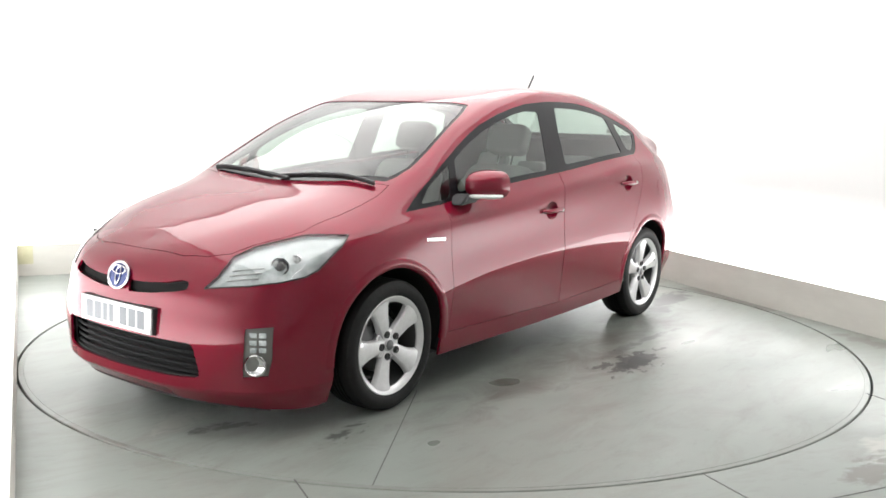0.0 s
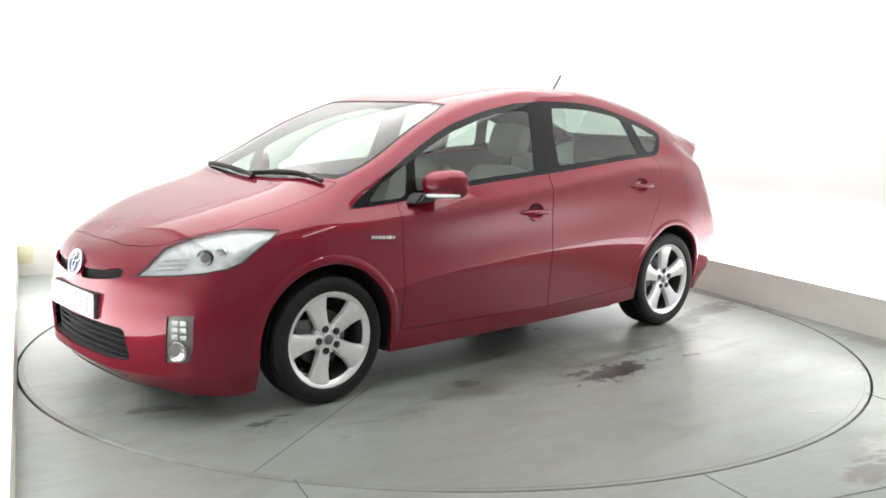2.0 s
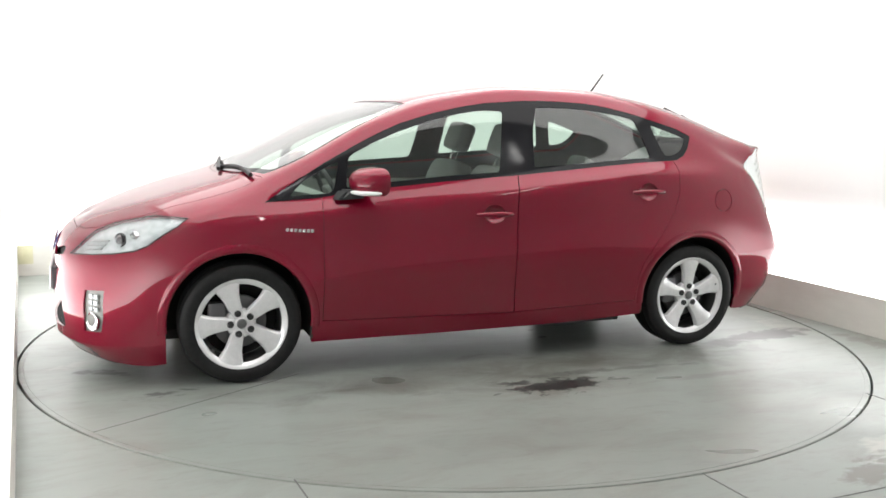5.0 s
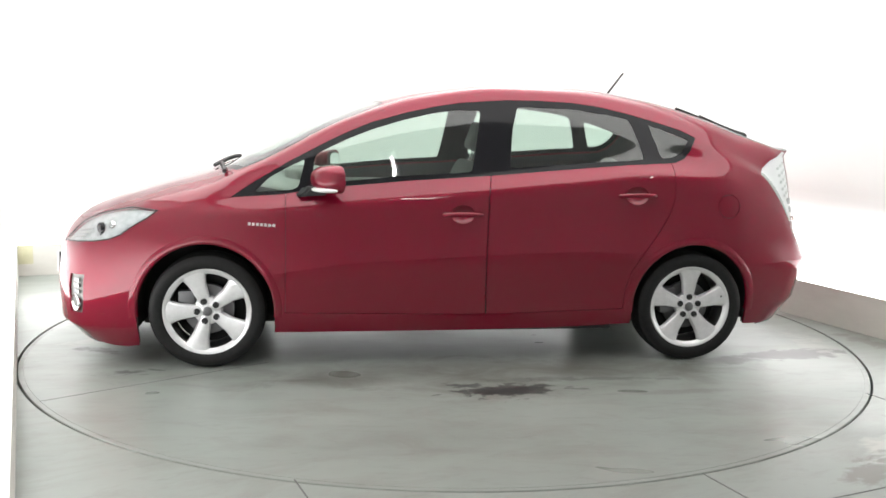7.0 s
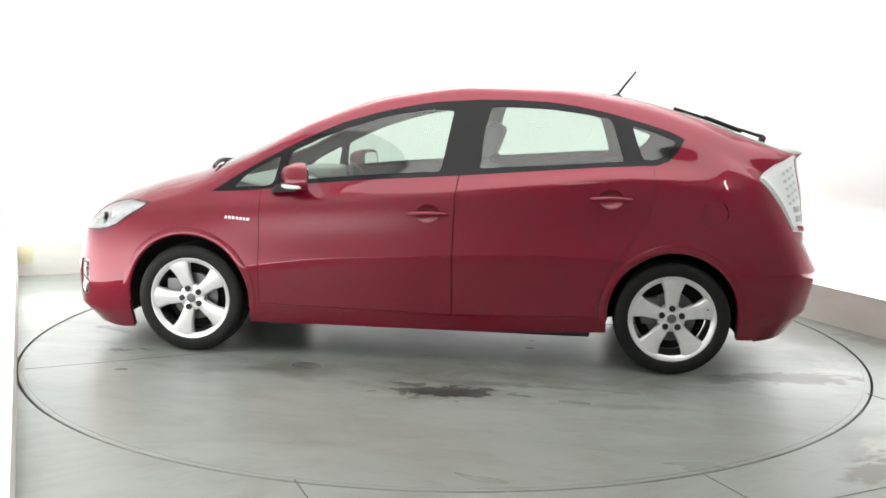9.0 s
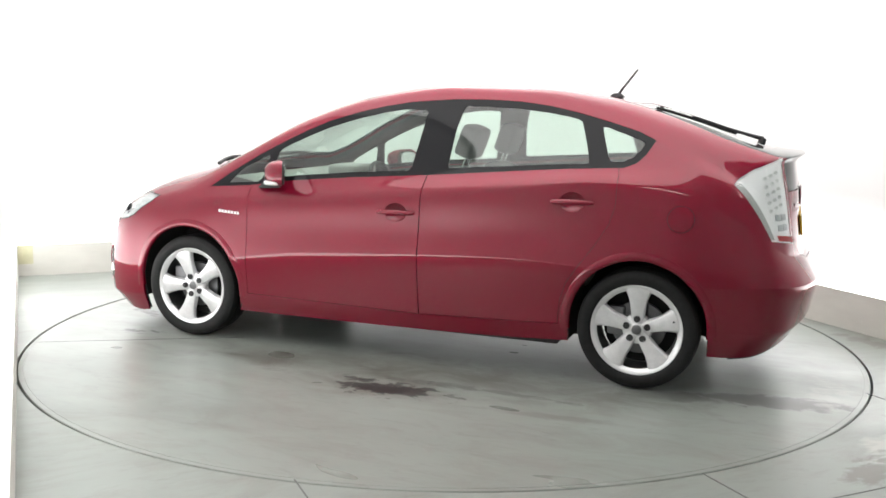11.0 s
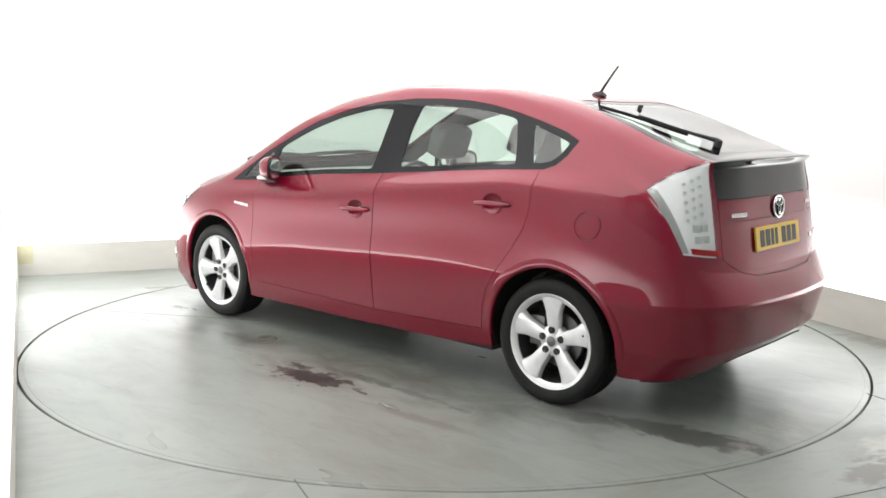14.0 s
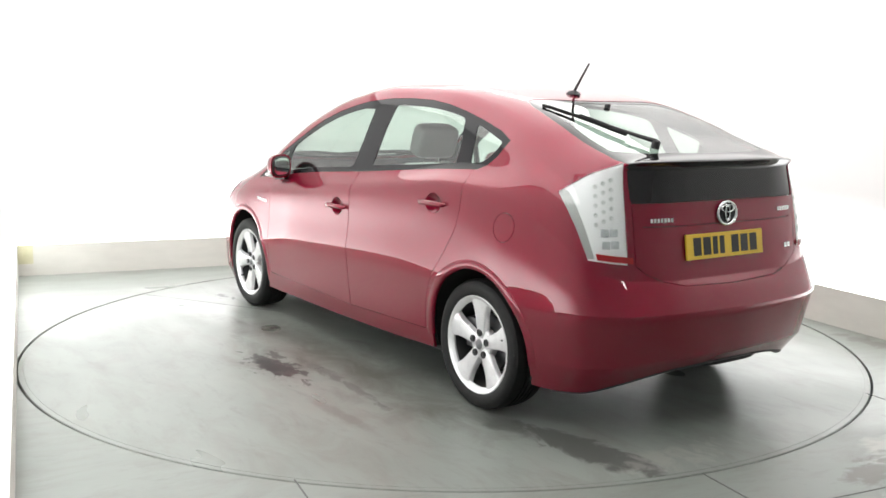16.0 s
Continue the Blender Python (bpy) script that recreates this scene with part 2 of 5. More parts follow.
def build_room():
    # floor with a round hole for the turntable
    bm = bmesh.new()
    n = 160
    inner = [bm.verts.new((math.cos(2 * math.pi * k / n) * (TABLE_R + 0.012), math.sin(2 * math.pi * k / n) * (TABLE_R + 0.012), 0)) for k in range(n)]
    low = [bm.verts.new((v.co.x, v.co.y, -0.12)) for v in inner]
    corners = [(WALL_L - 0.1, WALL_FRONT - 0.1), (WALL_R + 0.1, WALL_FRONT - 0.1), (WALL_R + 0.1, WALL_BACK + 0.1), (WALL_L - 0.1, WALL_BACK + 0.1)]
    outer = []
    for k in range(n):
        a = 2 * math.pi * k / n
        c, s = math.cos(a), math.sin(a)
        d = min((WALL_R + .1) / c if c > 1e-6 else 1e9, (WALL_L - .1) / c if c < -1e-6 else 1e9,
                (WALL_BACK + .1) / s if s > 1e-6 else 1e9, (WALL_FRONT - .1) / s if s < -1e-6 else 1e9)
        outer.append(bm.verts.new((c * d, s * d, 0)))
    for k in range(n):
        j = (k + 1) % n
        bm.faces.new((inner[k], outer[k], outer[j], inner[j]))
        bm.faces.new((low[k], inner[k], inner[j], low[j]))
    for cx, cy in corners:
        near = sorted(range(n), key=lambda k: (outer[k].co.x - cx) ** 2 + (outer[k].co.y - cy) ** 2)[:2]
        c = bm.verts.new((cx, cy, 0))
        bm.faces.new((outer[near[0]], c, outer[near[1]]))
    bm.faces.new([bm.verts.new(v.co) for v in low])
    bmesh.ops.recalc_face_normals(bm, faces=bm.faces[:])
    bm.normal_update()
    if max(bm.faces, key=lambda f: f.calc_center_median().z).normal.z < 0:
        bmesh.ops.reverse_faces(bm, faces=bm.faces[:])
    floor = part("floor", bm, FLOOR)
    floor.matrix_basis = TILT
    tagged(floor, "grey painted concrete floor with faint seams and damp marks", "floor", kind="structure")

    def strip(name, inset, z0, z1, radius, mat, label, category, thick=0.08):
        ins, out = room_outline(radius, inset), room_outline(radius + (0.0 if inset else 0.02), inset - thick)
        bm = bmesh.new()
        n = len(ins)
        for p, q in [(k, k + 1) for k in range(n - 1)]:
            quad = [(ins[p], z0), (ins[q], z0), (ins[q], z1), (ins[p], z1)]
            quad2 = [(out[p], z0), (out[q], z0), (out[q], z1), (out[p], z1)]
            a = [bm.verts.new((*xy, z)) for xy, z in quad]
            b = [bm.verts.new((*xy, z)) for xy, z in quad2]
            bm.faces.new(a), bm.faces.new(b[::-1]), bm.faces.new((a[3], a[2], b[2], b[3])), bm.faces.new((a[1], a[0], b[0], b[1]))
        bmesh.ops.remove_doubles(bm, verts=bm.verts[:], dist=0.0005)
        bmesh.ops.recalc_face_normals(bm, faces=bm.faces[:])
        ob = part(name, bm, mat, smooth=30)
        ob.matrix_basis = TILT
        return tagged(ob, label, category, kind="structure")

    strip("wall", 0.0, 0.0, CEILING, 0.7, WALL, "seamless white studio walls with added glow and a rounded corner", "wall")
    strip("baseboard", 0.018, 0.0, 0.255, 0.7, SKIRT, "tall cream painted skirting board round the white walls", "skirting board", 0.016)
    bm = bmesh.new()
    box(bm, (WALL_L - .08, WALL_FRONT - .1, 0), (WALL_R + .08, WALL_FRONT - .001, CEILING - .001))
    for name, x0, x1 in (("wall_left", WALL_L - .08, WALL_L), ("wall_right", WALL_R, WALL_R + .08)):
        bm2 = bmesh.new()
        box(bm2, (x0, WALL_FRONT, 0), (x1, GLOW_TO - .001, CEILING))
        side = part(name, bm2, PLAIN)
        side.matrix_basis = TILT
        bm2 = bmesh.new()
        x0 = WALL_L + .002 if name == "wall_left" else WALL_R - .018
        box(bm2, (x0, WALL_FRONT, 0), (x0 + .016, GLOW_TO - .001, .255), .002)
        board = part("baseboard", bm2, SKIRT)
        board.matrix_basis = TILT
        tagged(board, "tall cream painted skirting board", "skirting board", kind="structure")
        tagged(side, "plain white unlit studio wall", "wall", kind="structure")
    end = part("wall_front", bm, SHUTTER)
    end.matrix_basis = TILT
    tagged(end, "plain grey end wall of the studio", "wall", kind="structure")
    # seams between the floor plates
    lines = [((-1.51, -1.95), (-1.51, -5.7)), ((0.0, -2.49), (0.0, -5.7)), ((1.51, -1.95), (1.51, -5.7)), ((-2.48, -2.86), (2.56, -2.86))]
    for a, b in lines:
        bm = bmesh.new()
        box(bm, (min(a[0], b[0]) - .003, min(a[1], b[1]) - .003, -.002), (max(a[0], b[0]) + .003, max(a[1], b[1]) + .003, .0012))
        part("floor_seam", bm, JOINT, floor)
    bm = bmesh.new()
    box(bm, (WALL_L - .1, WALL_FRONT - .1, CEILING), (WALL_R + .1, WALL_BACK + .1, CEILING + .1))
    top = part("ceiling", bm, CEIL)
    top.matrix_basis = TILT
    tagged(top, "plain white studio ceiling", "ceiling", kind="structure")


def build_tape():
    bm = bmesh.new()
    box(bm, (WALL_L + .022, WALL_BACK - .0215, .10), (WALL_L + .135, WALL_BACK - .0185, .252), .001)
    ob = part("tape_patch", bm, TAPE)
    ob.matrix_basis = TILT
    tagged(ob, "pale yellow tape on the end of the skirting board", "tape")


def build_lights():
    """Bare fluorescent battens on the ceiling, and unseen fill panels added over the turntable."""
    light = new("ceiling_light")
    bm = bmesh.new()
    box(bm, (-.76, -.045, -.05), (.76, .045, 0.0), .008)
    part("housing", bm, CASE, light)
    bm = bmesh.new()
    tube(bm, [(-.74, 0, -.075), (.74, 0, -.075)], .019, 12)
    part("tube", bm, GLOW, light, "glowing fluorescent tube", smooth=50)
    for x in (-.745, .745):
        bm = bmesh.new()
        box(bm, (x - .012, -.025, -.10), (x + .012, .025, -.05), .004)
        part("end_cap", bm, CASE, light)
    tagged(light, "bare fluorescent batten on the ceiling, switched on", "ceiling light", "ceiling lights")
    spots = [(-1.3, -3.9), (1.35, -3.9)]
    for k, (x, y) in enumerate(spots):
        m = TILT @ pose(x, y, CEILING, 0, 0, 90)
        if k:
            copy_thing(light, m)
        else:
            light.matrix_basis = m
    # unseen fill panels, added to brighten the floor and the car
    wide, deep = 1.638, 1.378
    panel = new("ceiling_panel")
    bm = bmesh.new()
    box(bm, (-wide / 2, -deep / 2, -0.05), (wide / 2, deep / 2, 0.0), 0.008)
    part("housing", bm, CASE, panel)
    bm = bmesh.new()
    box(bm, (-wide / 2 + .002, -deep / 2 + .002, -0.062), (wide / 2 - .002, deep / 2 - .002, -0.051))
    part("diffuser", bm, PANEL, panel, "softly glowing white diffuser")
    tagged(panel, "large flat white ceiling fill light, unseen and added for brightness, switched on", "ceiling light", "ceiling light panels")
    spots = [(x, y) for y in (2.15, 0.77, -0.61, -1.99) for x in (-1.60, 0.04, 1.68)]
    for k, (x, y) in enumerate(spots):
        m = TILT @ pose(x, y, CEILING)
        if k:
            copy_thing(panel, m)
        else:
            panel.matrix_basis = m


def build_turntable():
    table = new("turntable")
    tagged(table, "large round grey turntable set flush in the floor", "turntable")
    bm = bmesh.new()
    lathe(bm, [(0.0005, 0), (0.8, 0), (1.6, 0), (TABLE_R - 0.03, 0), (TABLE_R - 0.03, -0.02)], 160, "z")
    bmesh.ops.remove_doubles(bm, verts=bm.verts[:], dist=0.0012)
    bm.normal_update()
    if max(bm.faces, key=lambda f: f.calc_area()).normal.z < 0:
        bmesh.ops.reverse_faces(bm, faces=bm.faces[:])
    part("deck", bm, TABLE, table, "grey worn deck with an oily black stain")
    bm = bmesh.new()
    lathe(bm, [(TABLE_R - 0.029, -0.02), (TABLE_R - 0.029, -0.0005), (TABLE_R - 0.004, -0.0005), (TABLE_R, -0.004), (TABLE_R, -0.1)], 160, "z")
    part("edge_ring", bm, FLOOR, table, smooth=30)
    # one open joint in the deck
    bm = bmesh.new()
    box(bm, (1.25, -.0025, -.002), (TABLE_R - .03, .0025, .0008))
    joint = part("deck_joint", bm, JOINT, table)
    joint.matrix_basis = pose(0, 0, 0, 0, 0, 30.8)
    return table
# ---- the car ----
# Lines of the left half of the body, from the lower edge up to the middle of the roof; stations from nose to tail.
BODY = [
    [(2.185, 0, 0.16), (2.255, 0, 0.23), (2.258, 0, 0.42), (2.245, 0, 0.56), (2.24, 0, 0.62), (2.225, 0, 0.68), (2.205, 0, 0.72), (2.17, 0, 0.755), (2.12, 0, 0.785), (2.06, 0, 0.815)],
    [(2.165, 0.3, 0.155), (2.235, 0.3, 0.225), (2.24, 0.3, 0.42), (2.225, 0.3, 0.56), (2.22, 0.3, 0.625), (2.193, 0.3, 0.685), (2.16, 0.3, 0.73), (2.12, 0.29, 0.77), (2.07, 0.2, 0.815), (2.02, 0, 0.84)],
    [(2.065, 0.55, 0.14), (2.15, 0.56, 0.225), (2.158, 0.57, 0.42), (2.135, 0.57, 0.55), (2.12, 0.565, 0.63), (2.09, 0.555, 0.69), (2.05, 0.54, 0.745), (1.99, 0.5, 0.8), (1.95, 0.3, 0.86), (1.93, 0, 0.875)],
    [(1.945, 0.68, 0.12), (2.02, 0.715, 0.22), (2.028, 0.725, 0.42), (2, 0.725, 0.55), (1.97, 0.72, 0.66), (1.93, 0.71, 0.72), (1.88, 0.69, 0.785), (1.83, 0.62, 0.845), (1.8, 0.39, 0.91), (1.79, 0, 0.92)],
    [(1.8, 0.75, 0.11), (1.82, 0.79, 0.22), (1.81, 0.805, 0.42), (1.8, 0.807, 0.56), (1.76, 0.8, 0.73), (1.72, 0.79, 0.8), (1.68, 0.755, 0.85), (1.66, 0.685, 0.897), (1.62, 0.41, 0.965), (1.61, 0, 0.975)],
    [(1.35, 0.8, 0.18), (1.35, 0.84, 0.28), (1.35, 0.862, 0.46), (1.35, 0.858, 0.66), (1.35, 0.838, 0.82), (1.35, 0.8, 0.9), (1.35, 0.76, 0.945), (1.35, 0.69, 0.985), (1.35, 0.42, 1.041), (1.34, 0, 1.051)],
    [(1, 0.828, 0.194), (1, 0.846, 0.285), (1, 0.872, 0.52), (1, 0.856, 0.7), (1, 0.848, 0.845), (1, 0.8, 0.94), (1.03, 0.763, 1.055), (1.03, 0.714, 1.124), (1.12, 0.42, 1.15), (1.15, 0, 1.148)],
    [(0.6, 0.828, 0.194), (0.6, 0.846, 0.285), (0.6, 0.874, 0.575), (0.6, 0.86, 0.73), (0.6, 0.855, 0.865), (0.6, 0.8, 0.995), (0.62, 0.703, 1.265), (0.62, 0.659, 1.334), (0.66, 0.43, 1.361), (0.68, 0, 1.373)],
    [(0.2, 0.828, 0.194), (0.2, 0.846, 0.285), (0.2, 0.875, 0.6), (0.2, 0.862, 0.75), (0.2, 0.857, 0.9), (0.2, 0.8, 1.03), (0.2, 0.663, 1.405), (0.2, 0.619, 1.466), (0.22, 0.44, 1.493), (0.23, 0, 1.493)],
    [(-0.25, 0.828, 0.199), (-0.25, 0.846, 0.29), (-0.25, 0.875, 0.625), (-0.25, 0.863, 0.78), (-0.25, 0.858, 0.955), (-0.25, 0.8, 1.06), (-0.25, 0.643, 1.463), (-0.25, 0.599, 1.523), (-0.25, 0.44, 1.547), (-0.25, 0, 1.547)],
    [(-0.7, 0.828, 0.209), (-0.7, 0.846, 0.295), (-0.7, 0.875, 0.64), (-0.7, 0.861, 0.8), (-0.7, 0.853, 1.005), (-0.7, 0.79, 1.098), (-0.7, 0.635, 1.45), (-0.7, 0.585, 1.511), (-0.7, 0.44, 1.541), (-0.7, 0, 1.541)],
    [(-1.1, 0.828, 0.224), (-1.1, 0.846, 0.31), (-1.1, 0.875, 0.62), (-1.1, 0.859, 0.8), (-1.1, 0.843, 1.045), (-1.1, 0.775, 1.13), (-1.1, 0.65, 1.37), (-1.1, 0.59, 1.448), (-1.1, 0.45, 1.489), (-1.1, 0, 1.488)],
    [(-1.5, 0.8, 0.22), (-1.5, 0.84, 0.32), (-1.5, 0.865, 0.57), (-1.5, 0.858, 0.76), (-1.5, 0.82, 1.02), (-1.5, 0.755, 1.13), (-1.5, 0.685, 1.24), (-1.5, 0.61, 1.332), (-1.5, 0.46, 1.383), (-1.5, 0, 1.374)],
    [(-1.75, 0.77, 0.2), (-1.75, 0.8, 0.33), (-1.76, 0.832, 0.56), (-1.77, 0.828, 0.7), (-1.76, 0.793, 0.92), (-1.75, 0.748, 1.06), (-1.72, 0.685, 1.145), (-1.72, 0.62, 1.236), (-1.72, 0.48, 1.302), (-1.72, 0, 1.303)],
    [(-1.9, 0.7, 0.205), (-1.934, 0.759, 0.33), (-1.985, 0.787, 0.575), (-1.974, 0.777, 0.665), (-1.944, 0.748, 0.8), (-1.914, 0.708, 0.95), (-1.884, 0.673, 1.07), (-1.886, 0.622, 1.187), (-1.862, 0.52, 1.247), (-1.862, 0, 1.262)],
    [(-2.03, 0.56, 0.255), (-2.076, 0.629, 0.345), (-2.126, 0.644, 0.575), (-2.08, 0.644, 0.665), (-2.052, 0.639, 0.72), (-2.032, 0.629, 0.85), (-2.002, 0.607, 1.03), (-1.972, 0.59, 1.165), (-2.006, 0.545, 1.203), (-1.966, 0, 1.232)],
    [(-2.1, 0.32, 0.3), (-2.156, 0.33, 0.365), (-2.203, 0.34, 0.575), (-2.144, 0.34, 0.665), (-2.117, 0.33, 0.7), (-2.087, 0.33, 0.85), (-2.072, 0.33, 1.03), (-2.052, 0.33, 1.165), (-2.083, 0.33, 1.207), (-2.043, 0, 1.222)],
    [(-2.12, 0, 0.31), (-2.185, 0, 0.37), (-2.222, 0, 0.575), (-2.163, 0, 0.665), (-2.124, 0, 0.7), (-2.094, 0, 0.85), (-2.079, 0, 1.03), (-2.059, 0, 1.165), (-2.101, 0, 1.208), (-2.071, 0, 1.218)],
]


def slopes(t, p):
    """Slopes that pass every point with no overshoot."""
    h, d = np.diff(t), np.diff(p, axis=0) / np.diff(t)[:, None]
    m = np.zeros_like(p)
    w1, w2 = (2 * h[1:] + h[:-1])[:, None], (h[1:] + 2 * h[:-1])[:, None]
    ok = d[1:] * d[:-1] > 0
    with np.errstate(divide="ignore", invalid="ignore"):
        hm = (w1 + w2) / (w1 / d[:-1] + w2 / d[1:])
    m[1:-1] = np.where(ok, hm, 0)
    m[0], m[-1] = d[0], d[-1]
    return m


def spline(p, counts, mirror_start=False, mirror_end=False, sharp=()):
    """Points along the first axis, so many steps to each span; the mirrored ends meet their twins smoothly."""
    p = np.asarray(p, float)
    flip = np.array([1, -1, 1.0])
    q, off = p, 0
    if mirror_start:
        q, off = np.concatenate([(p[1:2] * flip), q]), 1
    if mirror_end:
        q = np.concatenate([q, p[-2:-1] * flip])
    t = np.concatenate([[0], np.cumsum(np.sqrt(np.linalg.norm(np.diff(q, axis=0), axis=1)) + 1e-4)])
    m, out = slopes(t, q), []
    for k, n in enumerate(counts):
        a, b = k + off, k + off + 1
        h = t[b] - t[a]
        chord = (q[b] - q[a]) / h
        ma = chord if k in sharp else m[a]
        mb = chord if k + 1 in sharp else m[b]
        steps = np.arange(n) / n
        if k in sharp and k:
            steps = steps ** 1.8
        elif k + 1 in sharp and k:
            steps = 1 - (1 - steps) ** 1.8
        for s in steps:
            out.append(q[a] * (2 * s**3 - 3 * s**2 + 1) + h * ma * (s**3 - 2 * s**2 + s) + q[b] * (3 * s**2 - 2 * s**3) + h * mb * (s**3 - s**2))
    out.append(q[len(counts) + off])
    return np.array(out)


ALONG = [7, 7, 7, 8, 12, 9, 10, 10, 11, 11, 10, 12, 10, 8, 8, 8, 8]
ROUND = [3, 9, 8, 6, 5, 12, 3, 9, 9]
CREASE = 12               # the door crease, counted in rows from the sill


def shell_grid():
    ctrl = np.array(BODY)
    lines = np.array([spline(ctrl[:, j], ALONG, j < 9, j < 9) for j in range(ctrl.shape[1])])
    grid = []
    for i in range(lines.shape[1]):
        x = lines[2, i, 0]
        row = spline(lines[:, i], ROUND, False, True, (1, 2, 4) if x < -1.72 else (1, 2) if x < 1.5 else (1,))
        if -1.5 < x < 1.5:
            # the flank swells towards the crease and is undercut below it
            rise = row[:, 2] - row[CREASE, 2]
            up = np.clip(1 - rise / 0.15, 0, 1) ** 2
            down = np.clip(1 + rise / 0.22, 0, 1)
            ends = min(1.0, (1.5 - abs(x)) / 0.3)
            side = np.arange(len(row)) < sum(ROUND[:6])
            row[:, 1] += 0.003 * ends * np.where(rise >= 0, up, down) * side
        grid.append(row)
    return np.array(grid)

from mathutils.bvhtree import BVHTree
from mathutils.interpolate import poly_3d_calc


class Shell:
    """The left half of the body's skin, cut into regions along outlines."""

    def __init__(self):
        g = self.grid = shell_grid()
        self.bm = bmesh.new()
        vs = [[self.bm.verts.new(p) for p in row] for row in g]
        for a, b in zip(vs, vs[1:]):
            for j in range(len(a) - 1):
                self.bm.faces.new((a[j], a[j + 1], b[j + 1], b[j]))
        bmesh.ops.remove_doubles(self.bm, verts=self.bm.verts[:], dist=0.0004)
        self.bm.normal_update()
        mid = min(self.bm.faces, key=lambda f: (f.calc_center_median() - Vector((0, .87, .6))).length)
        if mid.normal.y < 0:
            bmesh.ops.reverse_faces(self.bm, faces=self.bm.faces[:])
        whole = self.bm.copy()
        bmesh.ops.triangulate(whole, faces=whole.faces[:])
        whole.normal_update()
        whole.verts.ensure_lookup_table(), whole.faces.ensure_lookup_table()
        self.co = [v.co.copy() for v in whole.verts]
        self.no = []
        for v in whole.verts:
            n = v.normal.copy()
            if v.co.y < 1e-4:
                n.y = 0
            self.no.append(n.normalized())
        self.tri = [[v.index for v in f.verts] for f in whole.faces]
        self.tree = BVHTree.FromPolygons(self.co, self.tri)
        whole.free()
        self.tag = self.bm.faces.layers.int.new("region")
        self.ids = {"body": 0}

    def normal(self, p):
        q, _, k, _ = self.tree.find_nearest(p)
        a, b, c = self.tri[k]
        w = poly_3d_calc([self.co[a], self.co[b], self.co[c]], q)
        return (self.no[a] * w[0] + self.no[b] * w[1] + self.no[c] * w[2]).normalized()

    def meet(self, origin, way):
        """The place and normal where a ray meets the skin; on the right half too."""
        o, w = Vector(origin), Vector(way).normalized()
        right = o.y < 0
        if right:
            o.y, w.y = -o.y, -w.y
        p, *_ = self.tree.ray_cast(o, w)
        n = self.normal(p)
        if right:
            p, n = Vector((p.x, -p.y, p.z)), Vector((n.x, -n.y, n.z))
        return p, n

    def cut(self, name, outline, view, keep, over=None):
        d = Vector(view).normalized()
        side = Vector((0, 0, 1)).cross(d) if abs(d.z) < 0.9 else Vector((1, 0, 0))
        side.normalize()
        up = d.cross(side)
        flat = lambda p: (p.dot(side), p.dot(up))
        pts = [Vector(p) for p in outline]
        poly = [flat(p) for p in pts]
        us, vs = [p[0] for p in poly], [p[1] for p in poly]
        lo, hi = (min(us), min(vs)), (max(us), max(vs))

        def span(f):
            q = [flat(v.co) for v in f.verts]
            a, b = [p[0] for p in q], [p[1] for p in q]
            return min(a), min(b), max(a), max(b)

        cand = set()
        for f in self.bm.faces:
            if keep(f.calc_center_median()):
                s = span(f)
                if s[2] >= lo[0] and s[0] <= hi[0] and s[3] >= lo[1] and s[1] <= hi[1]:
                    cand.add(f)
        n = len(poly)
        for k in range(n):
            a, b = poly[k], poly[(k + 1) % n]
            box_ = (min(a[0], b[0]), min(a[1], b[1]), max(a[0], b[0]), max(a[1], b[1]))
            sel = []
            for f in cand:
                s = span(f)
                if s[2] >= box_[0] and s[0] <= box_[2] and s[3] >= box_[1] and s[1] <= box_[3]:
                    sel.append(f)
            if not sel:
                continue
            geom = set(sel)
            for f in sel:
                geom.update(f.edges), geom.update(f.verts)
            no = (pts[(k + 1) % n] - pts[k]).cross(d)
            if no.length < 1e-9:
                continue
            out = bmesh.ops.bisect_plane(self.bm, geom=list(geom), dist=1e-5, plane_co=pts[k], plane_no=no.normalized())
            cand = {f for f in cand if f.is_valid} | {f for f in out["geom"] if isinstance(f, bmesh.types.BMFace) and f.is_valid}
        rid = self.ids.setdefault(name, len(self.ids))
        allowed = None if over is None else {self.ids[o] for o in over}
        for f in cand:
            if allowed is not None and f[self.tag] not in allowed:
                continue
            x, y = flat(f.calc_center_median())
            inside = False
            for k in range(n):
                (x1, y1), (x2, y2) = poly[k], poly[(k + 1) % n]
                if (y1 > y) != (y2 > y) and x < (x2 - x1) * (y - y1) / (y2 - y1) + x1:
                    inside = not inside
            if inside:
                f[self.tag] = rid

    def take(self, names, depth=0.012, shift=0.0):
        """Vertices, normals and faces of regions, as a skin of that thickness."""
        ids = {self.ids[n] for n in names}
        faces = [f for f in self.bm.faces if f[self.tag] in ids]
        index, co, no = {}, [], []
        for f in faces:
            for v in f.verts:
                if v not in index:
                    n = self.normal(v.co)
                    index[v] = len(co)
                    co.append(v.co + n * shift), no.append(n)
        count = len(co)
        out = []
        for f in faces:
            k = [index[v] for v in f.verts]
            out.append((k, [no[i] for i in k]))
        if depth:
            co += [co[i] - no[i] * depth for i in range(count)]
            inner = set(faces)
            for f in faces:
                k = [index[v] for v in f.verts]
                out.append(([i + count for i in k[::-1]], [-no[i] for i in k[::-1]]))
                for l in f.loops:
                    if sum(g in inner for g in l.edge.link_faces) == 1:
                        a, b = l.vert, l.link_loop_next.vert
                        if a.co.y < 1e-4 and b.co.y < 1e-4:
                            continue
                        a, b = index[a], index[b]
                        rim = (co[b] - co[a]).cross(no[a])
                        rim = rim.normalized() if rim.length > 1e-9 else no[a]
                        out.append(([b, a, a + count, b + count], [rim] * 4))
